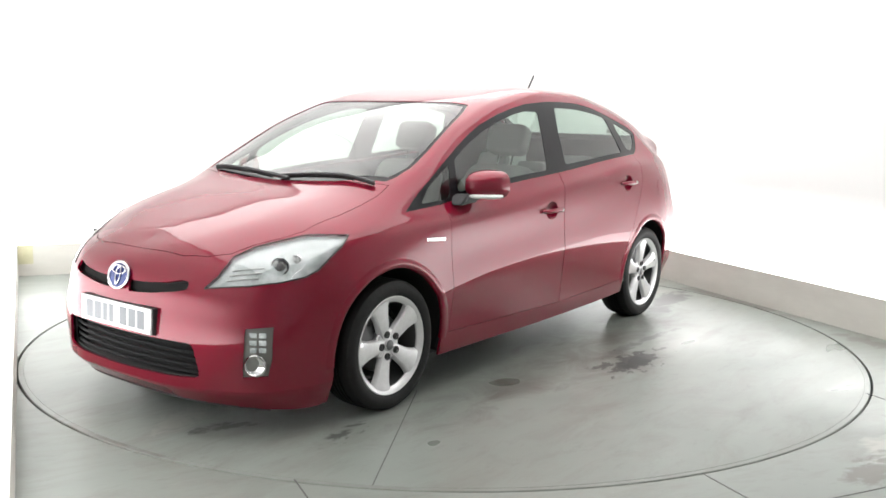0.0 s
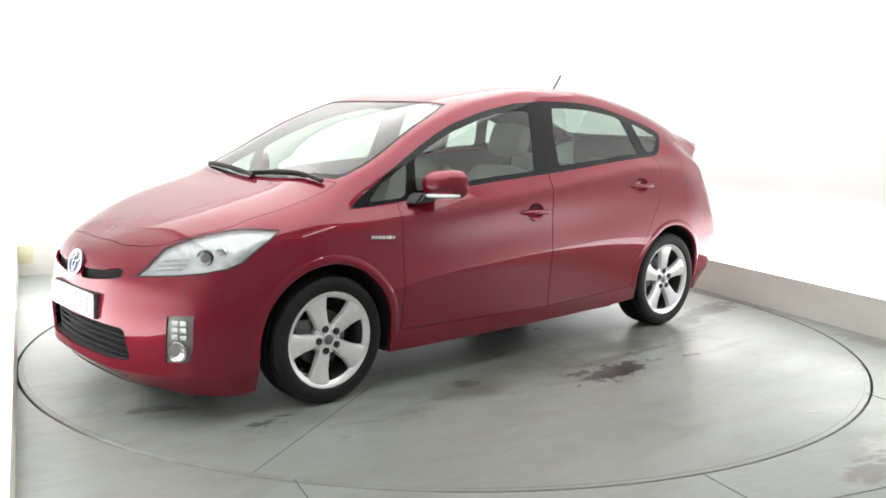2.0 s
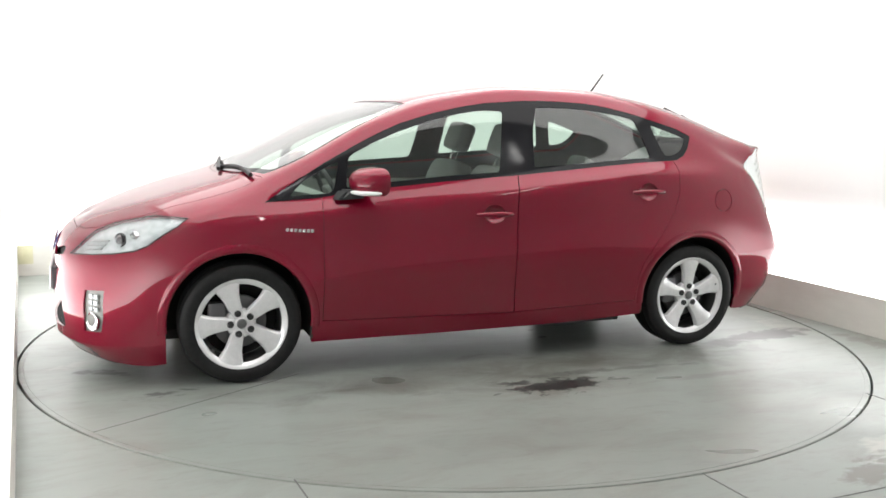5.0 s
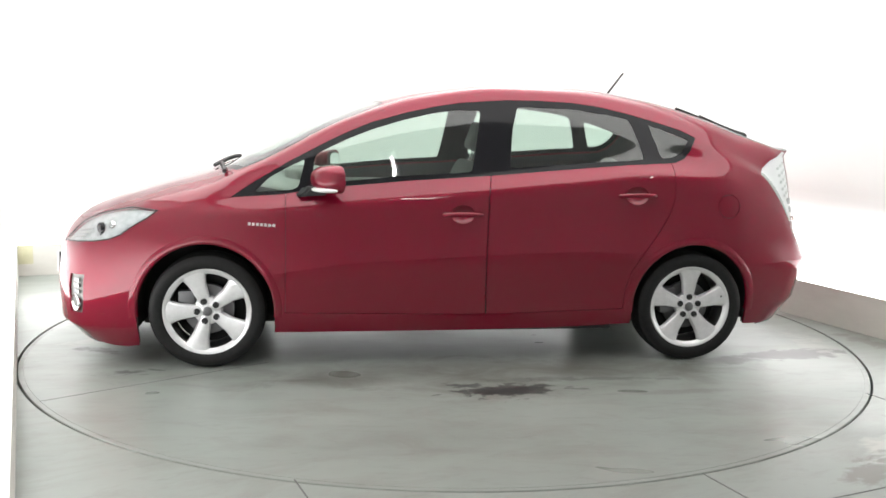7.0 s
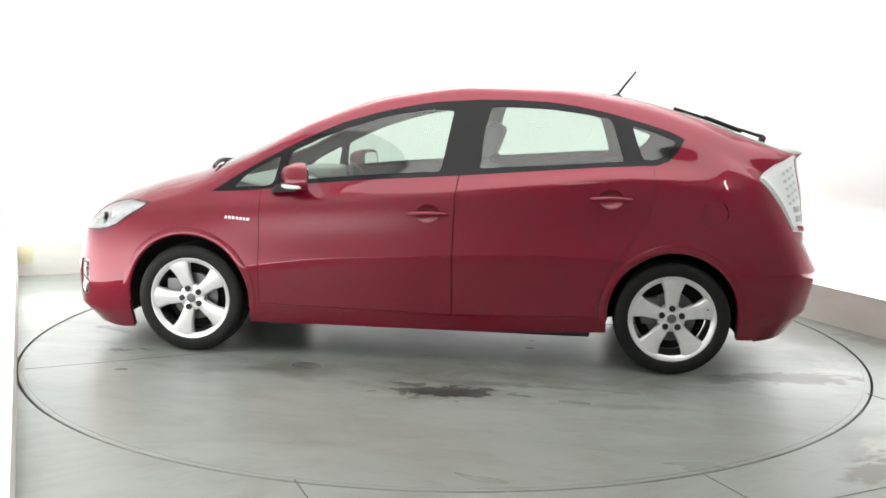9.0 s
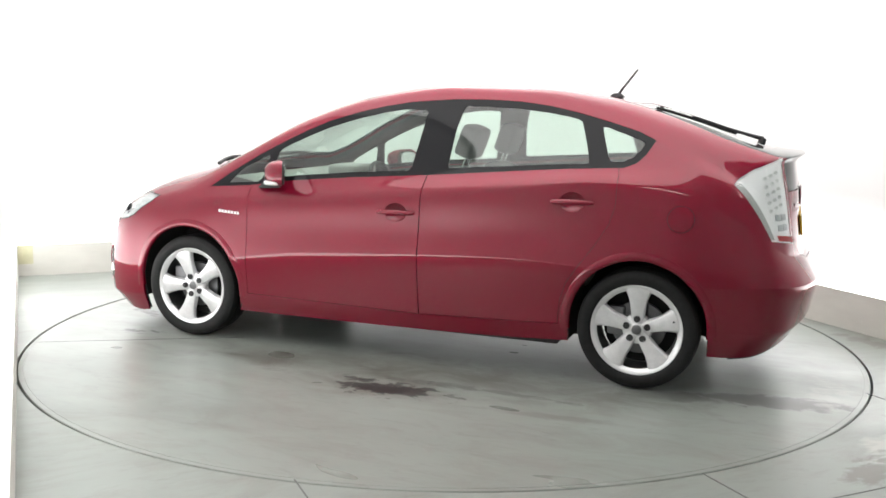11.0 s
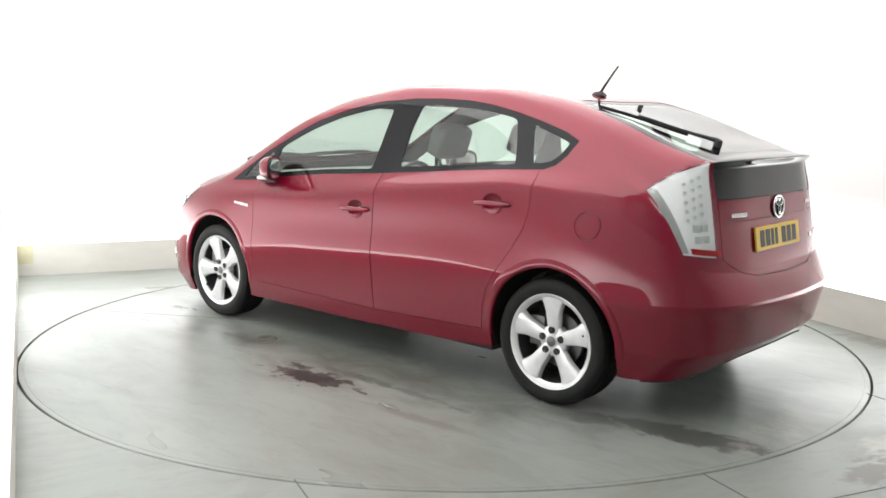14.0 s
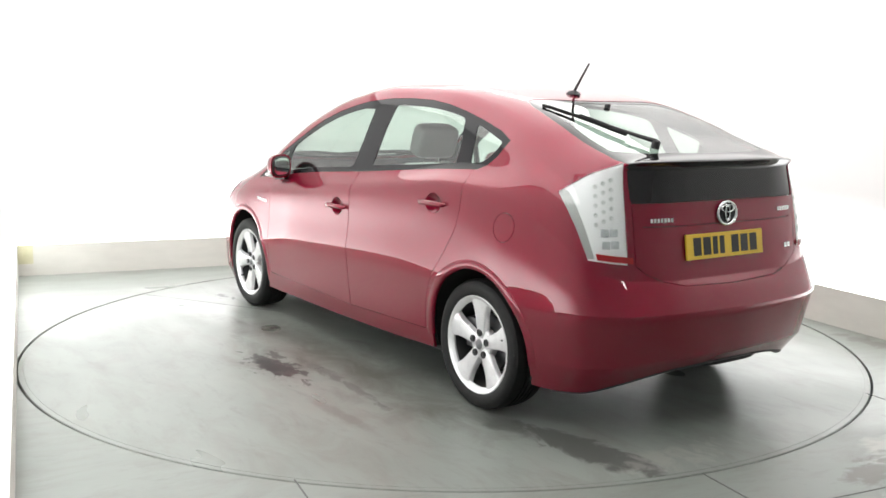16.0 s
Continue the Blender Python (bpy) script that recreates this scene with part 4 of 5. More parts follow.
def build_interior(car):
    def one(name, blocks, label):
        bm = bmesh.new()
        for lo, hi, m in blocks:
            cushion(bm, lo, hi, m=m)
        return part(name, bm, FABRIC, car, label, smooth=60)

    for y in (.37, -.37):
        lean = pose(-.02, y, .48, 0, -20, 0)
        ob = one("front_seat", [((-.02, y - .26, .34), (.52, y + .26, .50), None), ((-.10, -.25, 0), (.06, .25, .63), lean)], "grey cloth front seat")
        bm = bmesh.new()
        cushion(bm, (-.055, -.135, .70), (.055, .135, .89), m=lean)
        part("headrest", bm, FABRIC, ob, smooth=60)
        for q in (-.05, .05):
            bm = bmesh.new()
            tube(bm, [lean @ Vector((-.01, q, .58)), lean @ Vector((-.01, q, .73))], .006)
            part("headrest_post", bm, CHROME, ob)
    lean = pose(-.93, 0, .47, 0, -27, 0)
    ob = one("rear_seat", [((-.95, -.62, .33), (-.45, .62, .50), None), ((-.10, -.62, 0), (.05, .62, .52), lean)], "grey cloth rear bench seat")
    for y in (.36, -.36, 0):
        bm = bmesh.new()
        cushion(bm, (-.05, -.12, .545), (.05, .12, .69 if y else .63), m=lean @ pose(0, y, 0))
        part("headrest", bm, FABRIC, ob, smooth=60)
    # dashboard
    bm = bmesh.new()
    line = [(1.28, .78), (.98, .73), (.80, .62), (.70, .70), (.72, .86), (.80, .93), (.95, .955), (1.12, .985), (1.28, .97)]
    vs = prism(bm, line, -.70, .70, "y")
    bmesh.ops.bevel(bm, geom=[e for e in bm.edges if abs(e.verts[0].co.y - e.verts[1].co.y) > .5], offset=.03, segments=3, affect="EDGES")
    dash = part("dashboard", bm, TRIM, car, "grey plastic dashboard", smooth=40)
    bm = bmesh.new()
    cushion(bm, (.74, -.56, .93), (.98, -.20, 1.02))
    part("instrument_hood", bm, TRIM, dash, smooth=60)
    bm = bmesh.new()
    prism(bm, [(.78, .62), (.45, .56), (.25, .50), (.25, .40), (.78, .40)], -.11, .11, "y")
    part("centre_console", bm, TRIM, dash, smooth=30)
    # steering wheel on the right-hand side
    tilt = pose(.60, -.37, .86, 0, -66, 0)
    bm = bmesh.new()
    lathe(bm, [(.185 + .016 * math.cos(a), .016 * math.sin(a)) for a in (2 * math.pi * k / 10 for k in range(10))], 40, "z", close=True)
    bmesh.ops.transform(bm, matrix=tilt, verts=bm.verts[:])
    wheel = part("steering_wheel", bm, DARK, car, "black steering wheel", smooth=60)
    bm = bmesh.new()
    for a, b in (((-.18, -.02, -.02), (.0, .02, .005)), ((-.06, -.18, -.02), (-.02, .18, .005))):
        box(bm, a, b, .006)
    cushion(bm, (-.10, -.075, -.03), (.055, .075, .02), cuts=4)
    bmesh.ops.transform(bm, matrix=tilt, verts=bm.verts[:])
    part("spokes", bm, TRIM, wheel, smooth=40)
    # parcel shelf, floor, headlining
    bm = bmesh.new()
    box(bm, (-1.75, -.60, .93), (-1.22, .60, .955), .008)
    part("parcel_shelf", bm, TRIM, car)
    bm = bmesh.new()
    box(bm, (-.95, -.74, .24), (.95, .74, .29), .01)
    box(bm, (-1.95, -.50, .33), (2.0, .50, .36), .01)
    box(bm, (1.3, -.48, .19), (2.0, .48, .24), .01)
    box(bm, (-.92, -.72, .165), (.94, .72, .22), .012)
    box(bm, (-1.0, -.47, .17), (1.75, .47, .225), .012)
    cushion(bm, (-2.0, -.45, .22), (-1.68, -.02, .36))
    part("underbody", bm, LINER, car)
    # far-side door trims
    for y in (.775, -.775):
        bm = bmesh.new()
        box(bm, (-.93, y - .02, .42), (.92, y + .02, .92), .012)
        box(bm, (-.75, y - .05 * (1 if y > 0 else 0) - .02, .66), (.6, y + (.05 if y < 0 else 0) + .02, .72), .012)
        part("door_trim", bm, TRIM, car)


def wheel_well(car, s, cx, cz, r, sgn):
    bm = bmesh.new()
    n = 28
    ring_ = []
    for k in range(n + 1):
        a = radians(196 - 212 * k / n)
        x, z = cx + (r + .012) * math.cos(a), cz + (r + .012) * math.sin(a)
        p, _ = s.meet((x, 1.5, max(z, .28)), (0, -1, 0))
        ring_.append([bm.verts.new((x, sgn * y, z)) for y in (p.y - .008, .72, .50)])
    for p, q in zip(ring_, ring_[1:]):
        for i in range(2):
            bm.faces.new((p[i], p[i + 1], q[i + 1], q[i]))
    c = bm.verts.new((cx, sgn * .50, cz))
    for p, q in zip(ring_, ring_[1:]):
        bm.faces.new((p[2], c, q[2]))
    bmesh.ops.recalc_face_normals(bm, faces=bm.faces[:])
    bmesh.ops.solidify(bm, geom=bm.faces[:], thickness=0.004)
    part("wheel_arch_liner", bm, WHEEL_WELL, car, smooth=40)


def arch_flare(car, s, cx, cz, r, sgn):
    """A rolled flange round the wheel opening, feathered into the panel."""
    bm = bmesh.new()
    rows = []
    for k in range(49):
        a = radians(186 - 192 * k / 48)
        row = []
        for dr, out in ((-.010, -.016), (-.009, -.004), (-.006, .001), (.002, .0035), (.012, .0042), (.022, .0032), (.032, .0014), (.040, -.0015)):
            x, z = cx + (r + dr) * math.cos(a), cz + (r + dr) * math.sin(a)
            p, n = s.meet((x, 1.5 * sgn, z), (0, -sgn, 0))
            row.append(bm.verts.new(p + n * out))
        rows.append(row)
    for a, b in zip(rows, rows[1:]):
        for k in range(len(a) - 1):
            bm.faces.new((a[k], a[k + 1], b[k + 1], b[k]))
    bm.normal_update()
    top = rows[24][4]
    if top.normal.y * sgn < 0:
        bmesh.ops.reverse_faces(bm, faces=bm.faces[:])
    part("arch_flare", bm, PAINT, car, smooth=120)


def bars_on(plate, m, widths, height, mat, z):
    """Plain upright bars in place of characters."""
    total = sum(widths) + .014 * (len(widths) - 1)
    x = -total / 2
    for w in widths:
        if w > 0.03:
            bm = bmesh.new()
            box(bm, (x, -height / 2, z), (x + w, height / 2, z + .0015))
            ob = part("plate_bar", bm, mat, plate)
            ob.matrix_basis = m
        x += w + .014


def number_plate(car, m, face, ink, label):
    bm = bmesh.new()
    box(bm, (-.26, -.056, -.006), (.26, .056, .004), .003)
    ob = part("number_plate", bm, face, car, label)
    ob.matrix_basis = m
    bars_on(ob, Matrix.Identity(4), [.05, .05, .02, .02, .012, .05, .05, .05][0:2] + [.032, .032, .02, .05, .05, .05], .079, ink, .0035)
    return ob


def badge(car, m, r, label):
    """A plain ringed oval."""
    ob = new("badge")
    ob.parent = car
    ob.matrix_basis = m
    ob["label"] = label
    bm = bmesh.new()
    n = 40
    lathe(bm, [(r * .96 + .007 * math.cos(a), .004 + .005 * math.sin(a)) for a in (2 * math.pi * k / 8 for k in range(8))], n, "z", close=True)
    lathe(bm, [(r * .36 + .0045 * math.cos(a), .006 + .004 * math.sin(a)) for a in (2 * math.pi * k / 8 for k in range(8))], n, "z", close=True)
    for v in bm.verts:
        v.co.y *= .82
    for v in bm.verts:
        if Vector((v.co.x, v.co.y)).length < r * .62:
            v.co.x *= .62
            v.co.y *= 1.75
    part("ring", bm, CHROME, ob, "chrome oval ring", smooth=50)
    bm = bmesh.new()
    lathe(bm, [(r * .5 + .0045 * math.cos(a), .0065 + .004 * math.sin(a)) for a in (2 * math.pi * k / 8 for k in range(8))], n, "z", close=True)
    for v in bm.verts:
        v.co.x, v.co.y = v.co.x * 1.25, v.co.y * .52 + r * .32
    part("cross_oval", bm, CHROME, ob, smooth=50)
    bm = bmesh.new()
    vs = lathe(bm, [(.0005, .003), (r * .93, .002), (r * .95, -.006)], n, "z")
    for v in bm.verts:
        v.co.y *= .82
    part("field", bm, BADGE_BLUE if "blue" in label else GLOSS_BLACK, ob, smooth=50)
    return ob


def script_bars(name, car, m, width, height, count, label):
    """Small raised chrome marks too small to read."""
    ob = new(name)
    ob.parent = car
    ob.matrix_basis = m
    ob["label"] = label
    w = width / count
    for k in range(count):
        bm = bmesh.new()
        box(bm, (-width / 2 + k * w, -height / 2, 0), (-width / 2 + k * w + w * .72, height / 2, .003), .001)
        part("letter_bar", bm, CHROME, ob)
    return ob


def mirror_unit(car, sgn):
    ob = new("door_mirror")
    ob.parent = car
    ob["label"] = "red door mirror with a clear indicator strip"
    bm = bmesh.new()
    cushion(bm, (.60, .802, .957), (.805, .985, 1.110), cuts=10, power=2.8)
    for v in bm.verts:
        f = (v.co.x - .66) / .140
        v.co.y = .888 + (v.co.y - .888) * (1.0 - .18 * max(f, 0) ** 2)
        v.co.z = 1.033 + (v.co.z - 1.033) * (1.0 - .22 * max(f, 0) ** 2)
        if v.co.x < .68:
            v.co.x = .68
    part("mirror_shell", bm, PAINT, ob, smooth=55)
    bm = bmesh.new()
    cushion(bm, (.668, .812, .968), (.70, .974, 1.097), cuts=6, power=3)
    part("mirror_surround", bm, DARK, ob, "black mirror surround", smooth=55)
    bm = bmesh.new()
    cushion(bm, (.6645, .826, .978), (.672, .960, 1.087), cuts=6, power=3)
    part("mirror_glass", bm, CHROME, ob, "mirror glass", smooth=50)
    bm = bmesh.new()
    cushion(bm, (.70, .845, .965), (.806, .980, .991), cuts=6, power=3)
    part("indicator", bm, LAMP_WHITE, ob, "clear indicator lens", smooth=55)
    bm = bmesh.new()
    prism(bm, [(.86, .935), (.70, .945), (.72, .985), (.80, .99)], .77, .86, "y")
    bmesh.ops.bevel(bm, geom=bm.edges[:], offset=.012, segments=2, affect="EDGES")
    part("mirror_foot", bm, DARK, ob, "black mirror foot", smooth=45)
    for c in ob.children:
        for v in c.data.vertices:
            v.co.x -= .5 * (v.co.y - .86)
    if sgn < 0:
        for c in ob.children:
            for v in c.data.vertices:
                v.co.y = -v.co.y
            c.data.flip_normals()
    return ob


def handle_cup(door, s, x, z, sgn):
    """A smooth dish behind the grip."""
    bm = bmesh.new()
    rows = []
    for f in (1.03, 1.0, .96, .88, .76, .6, .4, .2, .03):
        row = []
        for k in range(28):
            a = 2 * math.pi * k / 28
            p, n = s.meet((x + .066 * f * math.cos(a), 1.5 * sgn, z + .052 * f * math.sin(a)), (0, -sgn, 0))
            row.append(bm.verts.new(p - n * (.001 if f >= 1 else .026 * (1 - f * f) ** .8 + .001)))
        rows.append(row)
    for a, b in zip(rows, rows[1:]):
        for k in range(28):
            bm.faces.new((a[k], a[(k + 1) % 28], b[(k + 1) % 28], b[k]))
    bm.faces.new(rows[-1])
    bmesh.ops.recalc_face_normals(bm, faces=bm.faces[:])
    bm.normal_update()
    if rows[-1][0].normal.y * sgn < 0:
        bmesh.ops.reverse_faces(bm, faces=bm.faces[:])
    part("handle_cup", bm, PAINT, door, "dished handle recess", smooth=70)


def handle(car, s, x, z, sgn, door):
    p, n = s.meet((x, 1.5 * sgn, z), (0, -sgn, 0))
    m = frame_at(p, n)
    bm = bmesh.new()
    pts = [(-.108, 0, .004), (-.10, 0, .012), (-.075, 0, .026), (-.03, .002, .034), (.03, .002, .034), (.075, 0, .027), (.10, 0, .013), (.108, 0, .004)]
    tube(bm, pts, [.008, .011, .0125, .013, .013, .0125, .011, .008], 12)
    for v in bm.verts:
        v.co.z = v.co.z if v.co.z < .03 else .03 + (v.co.z - .03) * .6
    grip = part("handle_grip", bm, PAINT, door, smooth=60)
    grip.matrix_basis = m


def build_car():
    car = new("car")
    tagged(car, "red metallic five-door hatchback car standing on the turntable", "car")
    s = cut_body()
    s.put("body", ["body"], PAINT, car, "red metallic painted body shell")
    s.put("hood", ["hood"], PAINT, car, "red bonnet")
    gate = s.put("tailgate", ["tailgate"], PAINT, car, "red tailgate")
    s.put("tailgate_garnish", ["garnish"], PIANO, gate, "gloss black panel under the spoiler", depth=.006, shift=-.004)
    s.put("inner_liner", ["body", "hood", "tailgate", "gap", "front_door", "rear_door", "garnish", "fuel_flap", "front_door_cup", "rear_door_cup"], LINER, car, depth=0, shift=-.028)
    for side, sgn in (("left", 1), ("right", -1)):
        fd = s.put("front_door", ["front_door"], PAINT, car, sides=side)
        rd = s.put("rear_door", ["rear_door"], PAINT, car, sides=side)
        s.put("fuel_flap", ["fuel_flap"], PAINT, car, sides=side) if sgn > 0 else s.put("quarter_patch", ["fuel_flap"], PAINT, car, sides=side)
        s.put("window_trim", ["window_trim"], GLOSS_BLACK, car, "black window surround and pillars", depth=.008, shift=-.002, sides=side)
        for name, owner in (("front_door_glass", fd), ("rear_door_glass", rd), ("front_quarter_glass", car), ("rear_quarter_glass", car)):
            s.put(name, [name], GLASS, owner, "tinted window glass", depth=0, shift=-.004, sides=side)
        for ((x, z), door), owner in zip(HANDLES, (fd, rd)):
            handle_cup(owner, s, x, z, sgn)
            handle(car, s, x, z, sgn, owner)
        mirror_unit(car, sgn)
        # head lamp
        lamp = s.put("headlamp", ["headlamp"], LENS, car, "clear swept-back headlamp", depth=0, shift=.001, sides=side)
        s.put("lamp_bowl", ["headlamp"], REFLECTOR, lamp, "silver reflector bowl", depth=.03, shift=-.014, sides=side)
        bm = bmesh.new()
        rail = []
        for a, b in zip(HEADLAMP, HEADLAMP[1:] + HEADLAMP[:1]):
            for k in range(3):
                q = Vector(a).lerp(Vector(b), k / 3)
                p, n = s.meet(q + Vector(LAMP_VIEW), -Vector(LAMP_VIEW))
                rail.append((p.x, p.y * sgn, p.z))
        tube(bm, rail + rail[:1], .0035, 6)
        part("lamp_seal", bm, DARK, lamp, "thin black seal round the headlamp", smooth=60)
        for (x, y, z), r in (((1.90, .665, .742), .034), ((1.835, .700, .768), .022)):
            p, n = s.meet(Vector((x, y, z)) + Vector(LAMP_VIEW), -Vector(LAMP_VIEW))
            q = p - n * .022
            bm = bmesh.new()
            lathe(bm, [(r * 1.15, .0), (r * 1.15, .016), (r * 1.05, .02), (r, .016)], 24, "z")
            d = Vector((.8, .45, .1))
            fm = frame_at(q, d)
            bmesh.ops.transform(bm, matrix=fm if sgn > 0 else Matrix.Diagonal((1, -1, 1, 1)) @ fm, verts=bm.verts[:])
            part("lamp_ring", bm, GLOSS_BLACK if r > .03 else CHROME, lamp, smooth=40)
            bm = bmesh.new()
            lathe(bm, [(.0005, .028), (r * .3, .026), (r * .55, .018), (r * .7, .006), (r * .72, -.004), (r, -.004)], 24, "z")
            bmesh.ops.transform(bm, matrix=fm if sgn > 0 else Matrix.Diagonal((1, -1, 1, 1)) @ fm, verts=bm.verts[:])
            part("projector", bm, STEEL if r > .03 else LAMP_GREY, lamp, smooth=60)
        for k in range(3):
            bm = bmesh.new()
            rail = []
            for i in range(7):
                q = Vector((2.085 - .015 * i - .012 * k, .535 + .016 * i + .006 * k, .685 + .022 * k + .002 * i))
                p, n = s.meet(q + Vector(LAMP_VIEW), -Vector(LAMP_VIEW))
                p = p - n * .011
                rail.append((p.x, p.y * sgn, p.z))
            tube(bm, rail, .0045, 6)
            part("reflector_rib", bm, LAMP_GREY, lamp, smooth=60)
        # fog lamp
        fog = s.put("fog_lamp", ["fog_lamp"], LAMP_DARK, car, "upright clear fog lamp and running light", depth=.02, shift=-.012, sides=side)
        for z, r in ((.338, .043),):
            p, n = s.meet(Vector((2.045, .675, z)) + Vector(FOG_VIEW), -Vector(FOG_VIEW))
            fm = frame_at(p - n * .010, Vector(FOG_VIEW))
            if sgn < 0:
                fm = Matrix.Diagonal((1, -1, 1, 1)) @ fm
            bm = bmesh.new()
            lathe(bm, [(r * 1.1, -.005), (r * 1.1, .006), (r, .009), (r * .9, .002), (r * .5, -.004), (.0005, -.006)], 28, "z")
            bmesh.ops.transform(bm, matrix=fm, verts=bm.verts[:])
            part("fog_bulb", bm, CHROME, fog, "round fog lamp reflector", smooth=50)
        for k in range(6):
            p, n = s.meet(Vector((2.045, .69, .405 + .032 * (k // 2))) + Vector(FOG_VIEW), -Vector(FOG_VIEW))
            fm = frame_at(p - n * .012, Vector(FOG_VIEW))
            if sgn < 0:
                fm = Matrix.Diagonal((1, -1, 1, 1)) @ fm
            bm = bmesh.new()
            box(bm, (-.036 + .04 * (k % 2), -.011, 0), (-.004 + .04 * (k % 2), .011, .007), .004)
            bmesh.ops.transform(bm, matrix=fm, verts=bm.verts[:])
            part("light_rib", bm, REFLECTOR, fog, smooth=40)
        # tail lamp
        tl = s.put("tail_lamp", ["tail_lamp", "tail_lamp_side"], LENS, car, "tall clear tail lamp with a red foot", depth=0, shift=.005, sides=side)
        s.put("lamp_back", ["tail_lamp"], LAMP_WHITE, tl, "pale lamp housing", depth=.02, shift=-.005, sides=side)
        # shading at the lamp's outer edge, painted as a grey strip
        s.put("lamp_side", ["tail_lamp_side"], LAMP_GREY, tl, "side of the lamp, its shading painted grey", depth=.02, shift=-.005, sides=side)
        for k in range(4):
            q = Vector((-1.955 - .012 * (k // 2), .585 + .045 * (k % 2), .905 - .05 * (k // 2)))
            p, n = s.meet(q + Vector(TAIL_VIEW), -Vector(TAIL_VIEW))
            fm = frame_at(p - n * .0045, n)
            if sgn < 0:
                fm = Matrix.Diagonal((1, -1, 1, 1)) @ fm
            bm = bmesh.new()
            box(bm, (-.017, -.016, -.002), (.017, .016, .003), .003)
            bmesh.ops.transform(bm, matrix=fm, verts=bm.verts[:])
            part("reflector_cell", bm, REFLECTOR, tl, smooth=40)
        for c in range(3):
            for r in range(5):
                q = Vector((-1.93 - .02 * r / 7, .585 + .038 * c + .006 * r / 7, 1.125 - .040 * r - .012 * c))
                p, n = s.meet(q + Vector(TAIL_VIEW), -Vector(TAIL_VIEW))
                fm = frame_at(p - n * .0045, n)
                if sgn < 0:
                    fm = Matrix.Diagonal((1, -1, 1, 1)) @ fm
                bm = bmesh.new()
                lathe(bm, [(.0095, 0), (.0095, .004), (.0075, .004), (.005, .0008), (.0005, .0005)], 12, "z")
                bmesh.ops.transform(bm, matrix=fm, verts=bm.verts[:])
                part("led_cup", bm, LED_GREY, tl, smooth=40)
        bm = bmesh.new()
        pts = []
        for k in range(8):
            y = .562 + (.697 - .562) * k / 7
            row = []
            for z in (.782 + .016 * k / 7, .808 + .016 * k / 7):
                p, n = s.meet((-3, y, z), (1, 0, 0))
                row.append(bm.verts.new(p + n * .0105))
            pts.append(row)
        for a, b in zip(pts, pts[1:]):
            bm.faces.new((a[0], b[0], b[1], a[1]))
        bmesh.ops.solidify(bm, geom=bm.faces[:], thickness=.006)
        if sgn < 0:
            bmesh.ops.transform(bm, matrix=Matrix.Diagonal((1, -1, 1, 1)), verts=bm.verts[:])
        bmesh.ops.recalc_face_normals(bm, faces=bm.faces[:])
        part("red_strip", bm, RED_LENS, tl, "red reflector strip", smooth=40)
        for cx, cz, r in ARCHES:
            arch_flare(car, s, cx, cz, r, sgn)
            wheel_well(car, s, cx, cz, r, sgn)
        make_wheel(car, 1.352, .732 * sgn, 110 if sgn > 0 else 20, sgn)
        make_wheel(car, -1.352, .732 * sgn, 90 if sgn > 0 else 50, sgn)
    # glass ends
    ws = s.put("windscreen", ["windscreen"], SCREEN_PANE, car, "raked windscreen glass", depth=0, shift=-.004)
    s.put("screen_border", ["screen_trim"], GLOSS_BLACK, ws, "black windscreen border", depth=.006, shift=-.003)
    rg = s.put("rear_window", ["rear_glass"], SCREEN_PANE, gate, "sloping tailgate glass", depth=0, shift=-.003)
    s.put("spoiler", ["tail_trim"], PIANO, gate, "gloss black glass border and spoiler", depth=.008, shift=-.002)
    # grilles
    low = s.put("lower_grille", ["low_grille"], WHEEL_WELL, car, "black slatted lower grille", depth=.004, shift=-.075)
    for k in range(5):
        z = .285 + .03 * k
        bm = bmesh.new()
        pts = []
        for i in range(-10, 11):
            y = i / 10 * .465
            p, n = s.meet((3, abs(y), z), (-1, 0, 0))
            pts.append((p.x - .045, y, z))
        tube(bm, pts, .0075, 6)
        part("slat", bm, SLAT_BLACK, low, smooth=60)
    # floor of the grille duct, a curved sheet 8 mm thick behind the lower lip
    bm = bmesh.new()
    rows = []
    for i in range(-12, 13):
        y = i / 12 * .49
        p, n = s.meet((3, abs(y), .266), (-1, 0, 0))
        rows.append([bm.verts.new((p.x - dx, y, .264 + dz)) for dx, dz in ((.010, 0), (.115, .012), (.115, .004), (.010, -.008))])
    for r0, r1 in zip(rows, rows[1:]):
        for j in range(4):
            bm.faces.new((r0[j], r0[(j + 1) % 4], r1[(j + 1) % 4], r1[j]))
    bm.faces.new(rows[0][::-1]), bm.faces.new(rows[-1])
    bmesh.ops.recalc_face_normals(bm, faces=bm.faces[:])
    part("duct_floor", bm, WHEEL_WELL, low)
    s.put("upper_grille", ["top_grille"], WHEEL_WELL, car, "narrow black upper grille", depth=.004, shift=-.03)
    badge(car, frame_at(*s.meet((3, 0.0, .662), (-1, 0, 0))) @ pose(0, 0, .006), .074, "chrome ringed oval badge with a blue field")
    badge(car, frame_at(*s.meet((-3, 0.0, .974), (1, 0, 0))) @ pose(0, 0, .004), .065, "chrome ringed oval badge")
    number_plate(car, pose(2.262, 0, .493, 88, 0, 90), PLATE_WHITE, PALE_INK, "white front number plate with plain grey bars")
    bm = bmesh.new()
    box(bm, (2.215, -.265, .432), (2.254, .265, .552), .008)
    part("plate_holder", bm, DARK, car)
    p, n = s.meet((-3, .014, .835), (1, 0, 0))
    number_plate(car, frame_at(p, Vector((n.x, 0, n.z))) @ pose(0, 0, .006), PLATE_YELLOW, INK, "yellow rear number plate with plain black bars")
